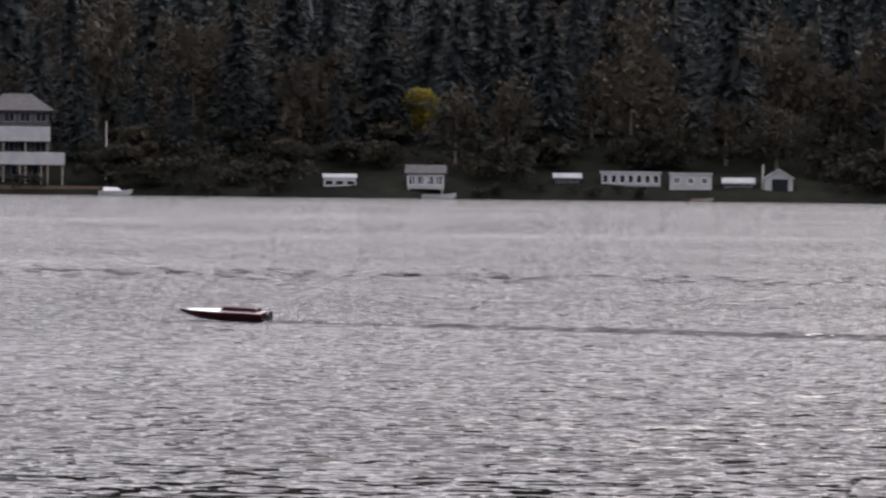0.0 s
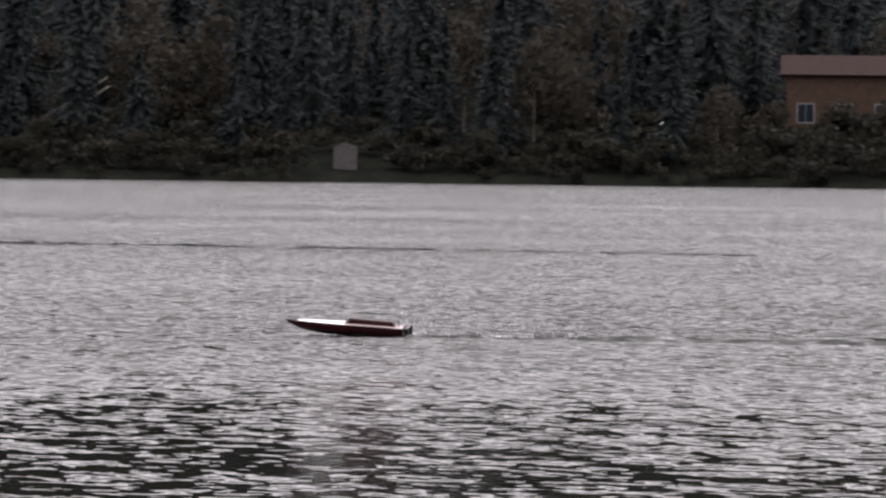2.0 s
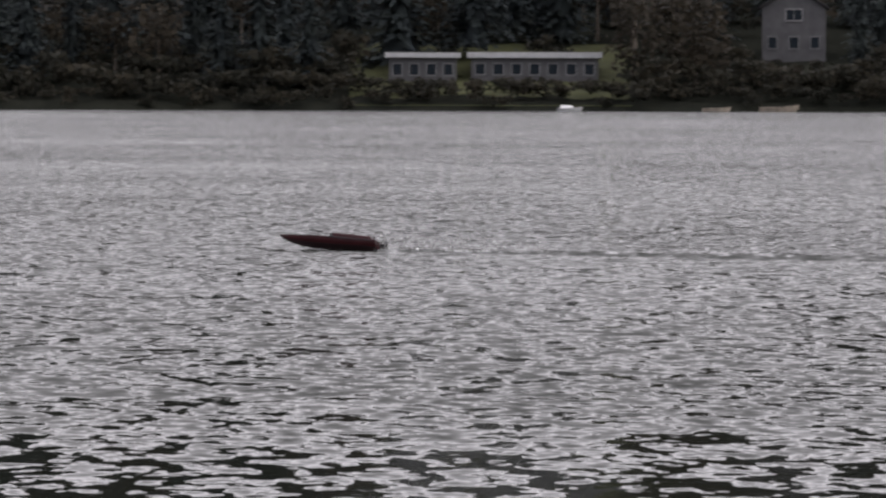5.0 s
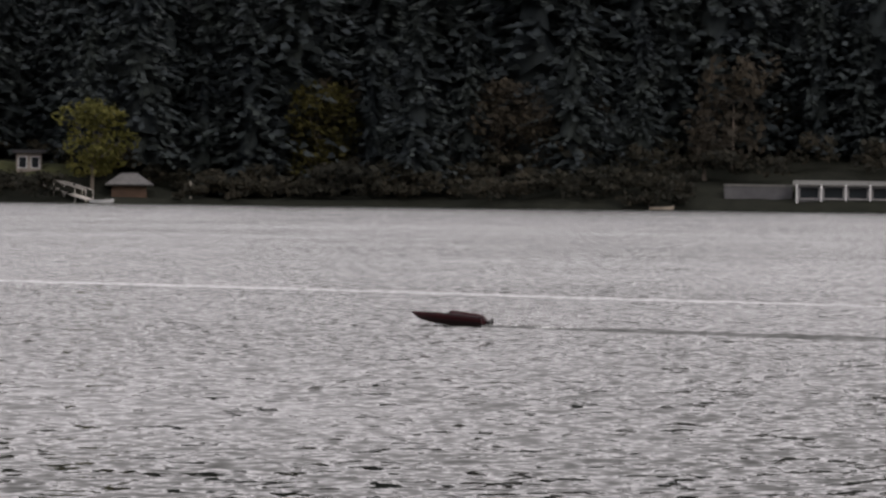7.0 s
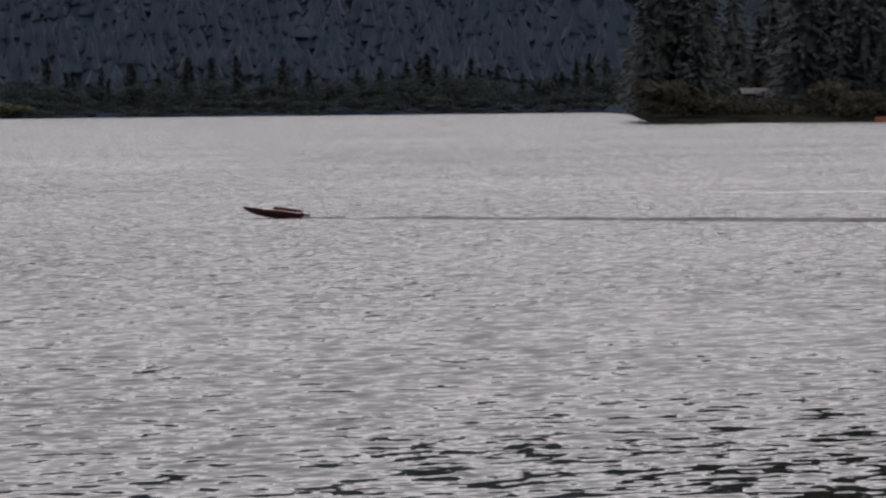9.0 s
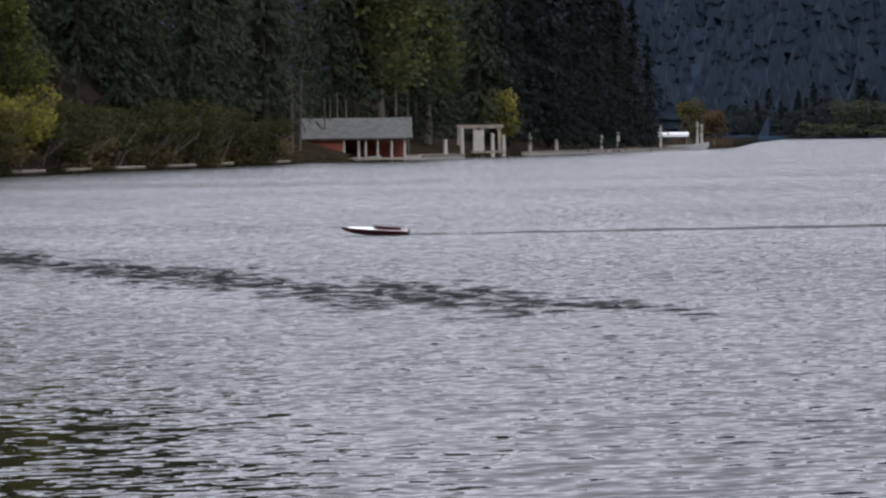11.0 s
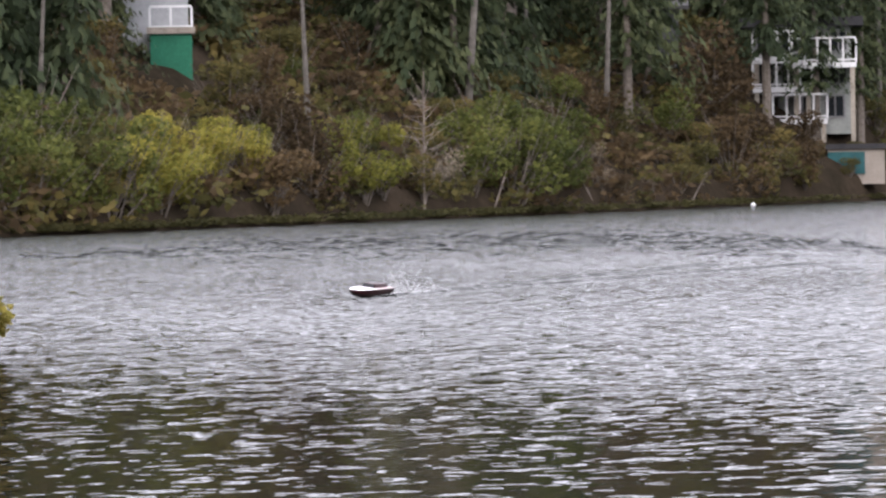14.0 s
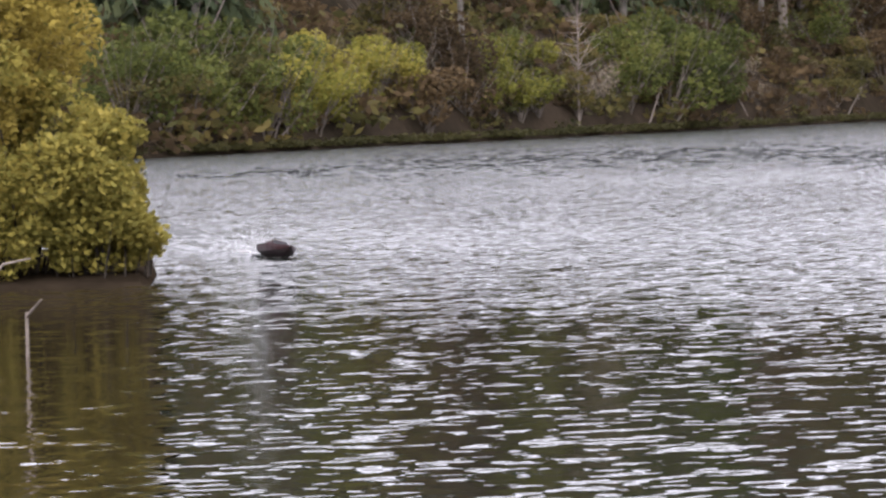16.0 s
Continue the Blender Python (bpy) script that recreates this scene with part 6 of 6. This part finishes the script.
bm, _ = loft([[(x, -w, top), (x, -w * 0.5, top + 0.04 * w), (x, 0, top + 0.06 * w), (x, w * 0.5, top + 0.04 * w), (x, w, top)] for x, w, top, ch, keel in SEC if 0.0 <= x <= 0.48])
part("fore_deck", bm, WHITE, boat, "white foredeck")
bm, _ = loft([[(x, -w, top), (x, 0, top + 0.06 * w), (x, w, top)] for x, w, top, ch, keel in SEC if x >= 0.48])
part("bow_cap", bm, MAROON, boat, "maroon bow cap")
bm, _ = loft([[(x, -w, top), (x, -w * 0.5, top + 0.05 * w), (x, 0, top + 0.06 * w), (x, w * 0.5, top + 0.05 * w), (x, w, top)] for x, w, top, ch, keel in SEC if x <= 0.0])
part("rear_deck", bm, PINKDECK, boat, "faded pinkish rear deck")
x, w, top, ch, keel = SEC[0]
bm = bmesh.new()
bm.faces.new([bm.verts.new(v) for v in ((x, w, top), (x, w * 0.86, ch), (x, 0, keel), (x, -w * 0.86, ch), (x, -w, top))])
part("transom", bm, MAROON, boat)
part("rub_rail", rod((-0.55, 0.147, 0.106), (0.0, 0.150, 0.115), 0.006, 0.006, 5), BLACK, boat)
part("rub_rail", rod((-0.55, -0.147, 0.106), (0.0, -0.150, 0.115), 0.006, 0.006, 5), BLACK, boat)
bm = bmesh.new()
low = [bm.verts.new(v) for v in ((-0.49, -0.1, 0.108), (0.03, -0.1, 0.12), (0.03, 0.1, 0.12), (-0.49, 0.1, 0.108))]
hi = [bm.verts.new(v) for v in ((-0.47, -0.09, 0.126), (0.01, -0.09, 0.134), (0.01, 0.09, 0.134), (-0.47, 0.09, 0.126))]
bm.faces.new(hi)
for k in range(4):
    bm.faces.new((low[k], low[(k + 1) % 4], hi[(k + 1) % 4], hi[k]))
part("coaming", bm, MAROON, boat)
bm = box(-0.45, -0.02, -0.08, 0.08, 0.112, 0.164, soft=0.012)
for v in bm.verts:
    v.co.z += (v.co.x + 0.43) * 0.03
part("hatch", bm, MAROON, boat, "dark maroon raised hatch")
part("windscreen", slab([(0.02, -0.08, 0.124), (0.02, 0.08, 0.124), (-0.02, 0.075, 0.172), (-0.02, -0.075, 0.172)], 0.008), BLACK, boat)
part("motor_bracket", box(-0.61, -0.55, -0.03, 0.03, 0.03, 0.10, soft=0.006), BLACK, boat)
part("rudder", box(-0.63, -0.60, -0.006, 0.006, -0.05, 0.13), BLACK, boat)
part("aerial", rod((-0.5, 0.06, 0.12), (-0.5, 0.06, 0.19), 0.004, 0.003, 5), BLACK, boat)

for _c in boat.children:
    _c.data.transform(Matrix.Scale(0.92, 4))

# its wake and spray travel with it, as stiff pieces
wake = tagged(new("wake"), "narrow grey wake with foam and spray behind the boat", "wake")
for side in (1, -1):
    bm, _ = loft([[(-x, side * (0.06 + 0.05 * x) - 0.10 - 0.03 * x, -0.01), (-x, side * (0.06 + 0.05 * x) - 0.02, 0.018 + 0.006 * sin(x * 3.1) + 0.004 * sin(x * 7.7)), (-x, side * (0.06 + 0.05 * x) + 0.02, 0.018 + 0.006 * sin(x * 2.7 + 1)), (-x, side * (0.06 + 0.05 * x) + 0.10 + 0.03 * x, -0.01)] for x in np.arange(0.55, 15, 0.12)])
    part("ridge", bm, TRAIL, wake)
_r3 = random.Random(12)


def flakes(n, x0, x1, wide, high, size):
    V, T = [], []
    for _ in range(n):
        f = _r3.random() ** 1.6
        c = np.array([-(x0 + (x1 - x0) * f), _r3.gauss(0, wide * (0.4 + f)), abs(_r3.gauss(0, high)) * (1 - abs(2 * f - 0.7) * 0.6) + 0.005])
        s = size * _r3.uniform(0.5, 1.5)
        n0 = len(V)
        V += [tuple(c + np.array([_r3.gauss(0, s), _r3.gauss(0, s), _r3.gauss(0, s * 0.6)])) for _ in range(4)]
        T += [(n0, n0 + 1, n0 + 2), (n0, n0 + 2, n0 + 3), (n0, n0 + 3, n0 + 1), (n0 + 1, n0 + 3, n0 + 2)]
    return V, T


for nm, args in (("foam", (160, 0.5, 2.0, 0.05, 0.004, 0.012)), ("spray", (2400, 0.5, 2.3, 0.10, 0.13, 0.0036))):
    o = new(nm, mesh_of(nm, *flakes(*args), FOAM))
    o.parent = wake
    o["kind"] = "stuff"
bow_spray = new("bow_spray", mesh_of("bow_spray", *flakes(70, -0.2, 0.2, 0.12, 0.008, 0.004), FOAM))
bow_spray.parent = wake


def motions():
    rows = [  # seconds, x, y, heading, heel towards port
    (0, 46.88, 11.17, 73.4, 6.0),
    (0.5, 34.44, 12.62, 84.1, 3.5),
    (0.8, 34.21, 15.58, 95.6, 3.0),
    (1, 34.00, 17.57, 103.3, 3.0),
    (1.2, 33.83, 19.82, 108.8, 3.0),
    (1.5, 32.42, 22.53, 116.8, 3.5),
    (1.9, 30.40, 26.14, 122.7, 4.5),
    (2, 29.66, 26.82, 124.1, 4.8),
    (2.3, 27.75, 29.36, 128.6, 5.2),
    (2.5, 26.30, 30.36, 131.1, 5.5),
    (2.7, 24.93, 31.93, 133.2, 5.0),
    (3, 22.06, 33.41, 136.6, -11.2),
    (3.1, 21.23, 34.11, 137.7, -11.4),
    (3.5, 17.26, 36.34, 142.6, -11.7),
    (3.7, 14.99, 36.89, 144.2, -11.8),
    (3.9, 13.08, 38.40, 145.9, -12.0),
    (4, 12.04, 38.89, 146.6, -12.2),
    (4.3, 8.82, 40.38, 149.0, -12.5),
    (4.5, 6.64, 41.07, 150.5, -12.6),
    (4.7, 4.44, 42.07, 152.0, -12.8),
    (6.8, -17.81, 46.38, 165.0, -12.8),
    (7, -19.83, 46.38, 166.6, -12.8),
    (7.4, -24.11, 46.95, 169.5, -12.8),
    (7.5, -24.83, 46.41, 170.2, -12.8),
    (7.8, -28.92, 47.52, 172.5, -12.8),
    (8, -31.07, 47.64, 173.7, -12.8),
    (8.2, -32.71, 46.92, 174.9, -12.8),
    (10.3, -61.79, 42.69, 235.3, 9.0),
    (10.5, -61.36, 40.11, 241.1, 9.0),
    (10.6, -61.64, 39.20, 243.9, 9.0),
    (11, -61.81, 35.13, 255.4, 9.0),
    (11.5, -67.46, 33.68, 279.4, 9.0),
    (12, -74.27, 33.77, 293.6, 9.0),
    (12.5, -70.57, 28.47, 301.0, 9.0),
    (13, -63.07, 22.49, 306.4, 9.0),
    (13.5, -57.60, 18.33, 312.3, 8.8),
    (13.6, -56.91, 17.73, 314.1, 8.7),
    (14, -51.96, 14.73, 321.2, 8.5),
    (14.5, -48.38, 12.18, 331.9, 8.2),
    (15, -45.75, 10.44, 343.2, 8.0),
    (15.3, -44.56, 9.80, 347.6, 7.4),
    (15.5, -42.98, 9.35, 350.7, 7.0),
    (16, -40.67, 9.17, 357.3, 15.0),
    ]
    walk(boat, [(t, pose(x, y, 0.0, -heel, float(np.interp(t, (0.0, 1.0, 2.0, 12.0, 14.5, 15.5, 16.0), (-0.5, -1.5, -2.5, -3.0, 2.5, 2.5, -2.0))), turn)) for t, x, y, turn, heel in rows])
    walk(wake, [(t, pose(x, y, 0.0, 0, 0, turn)) for t, x, y, turn, heel in rows])


motions()
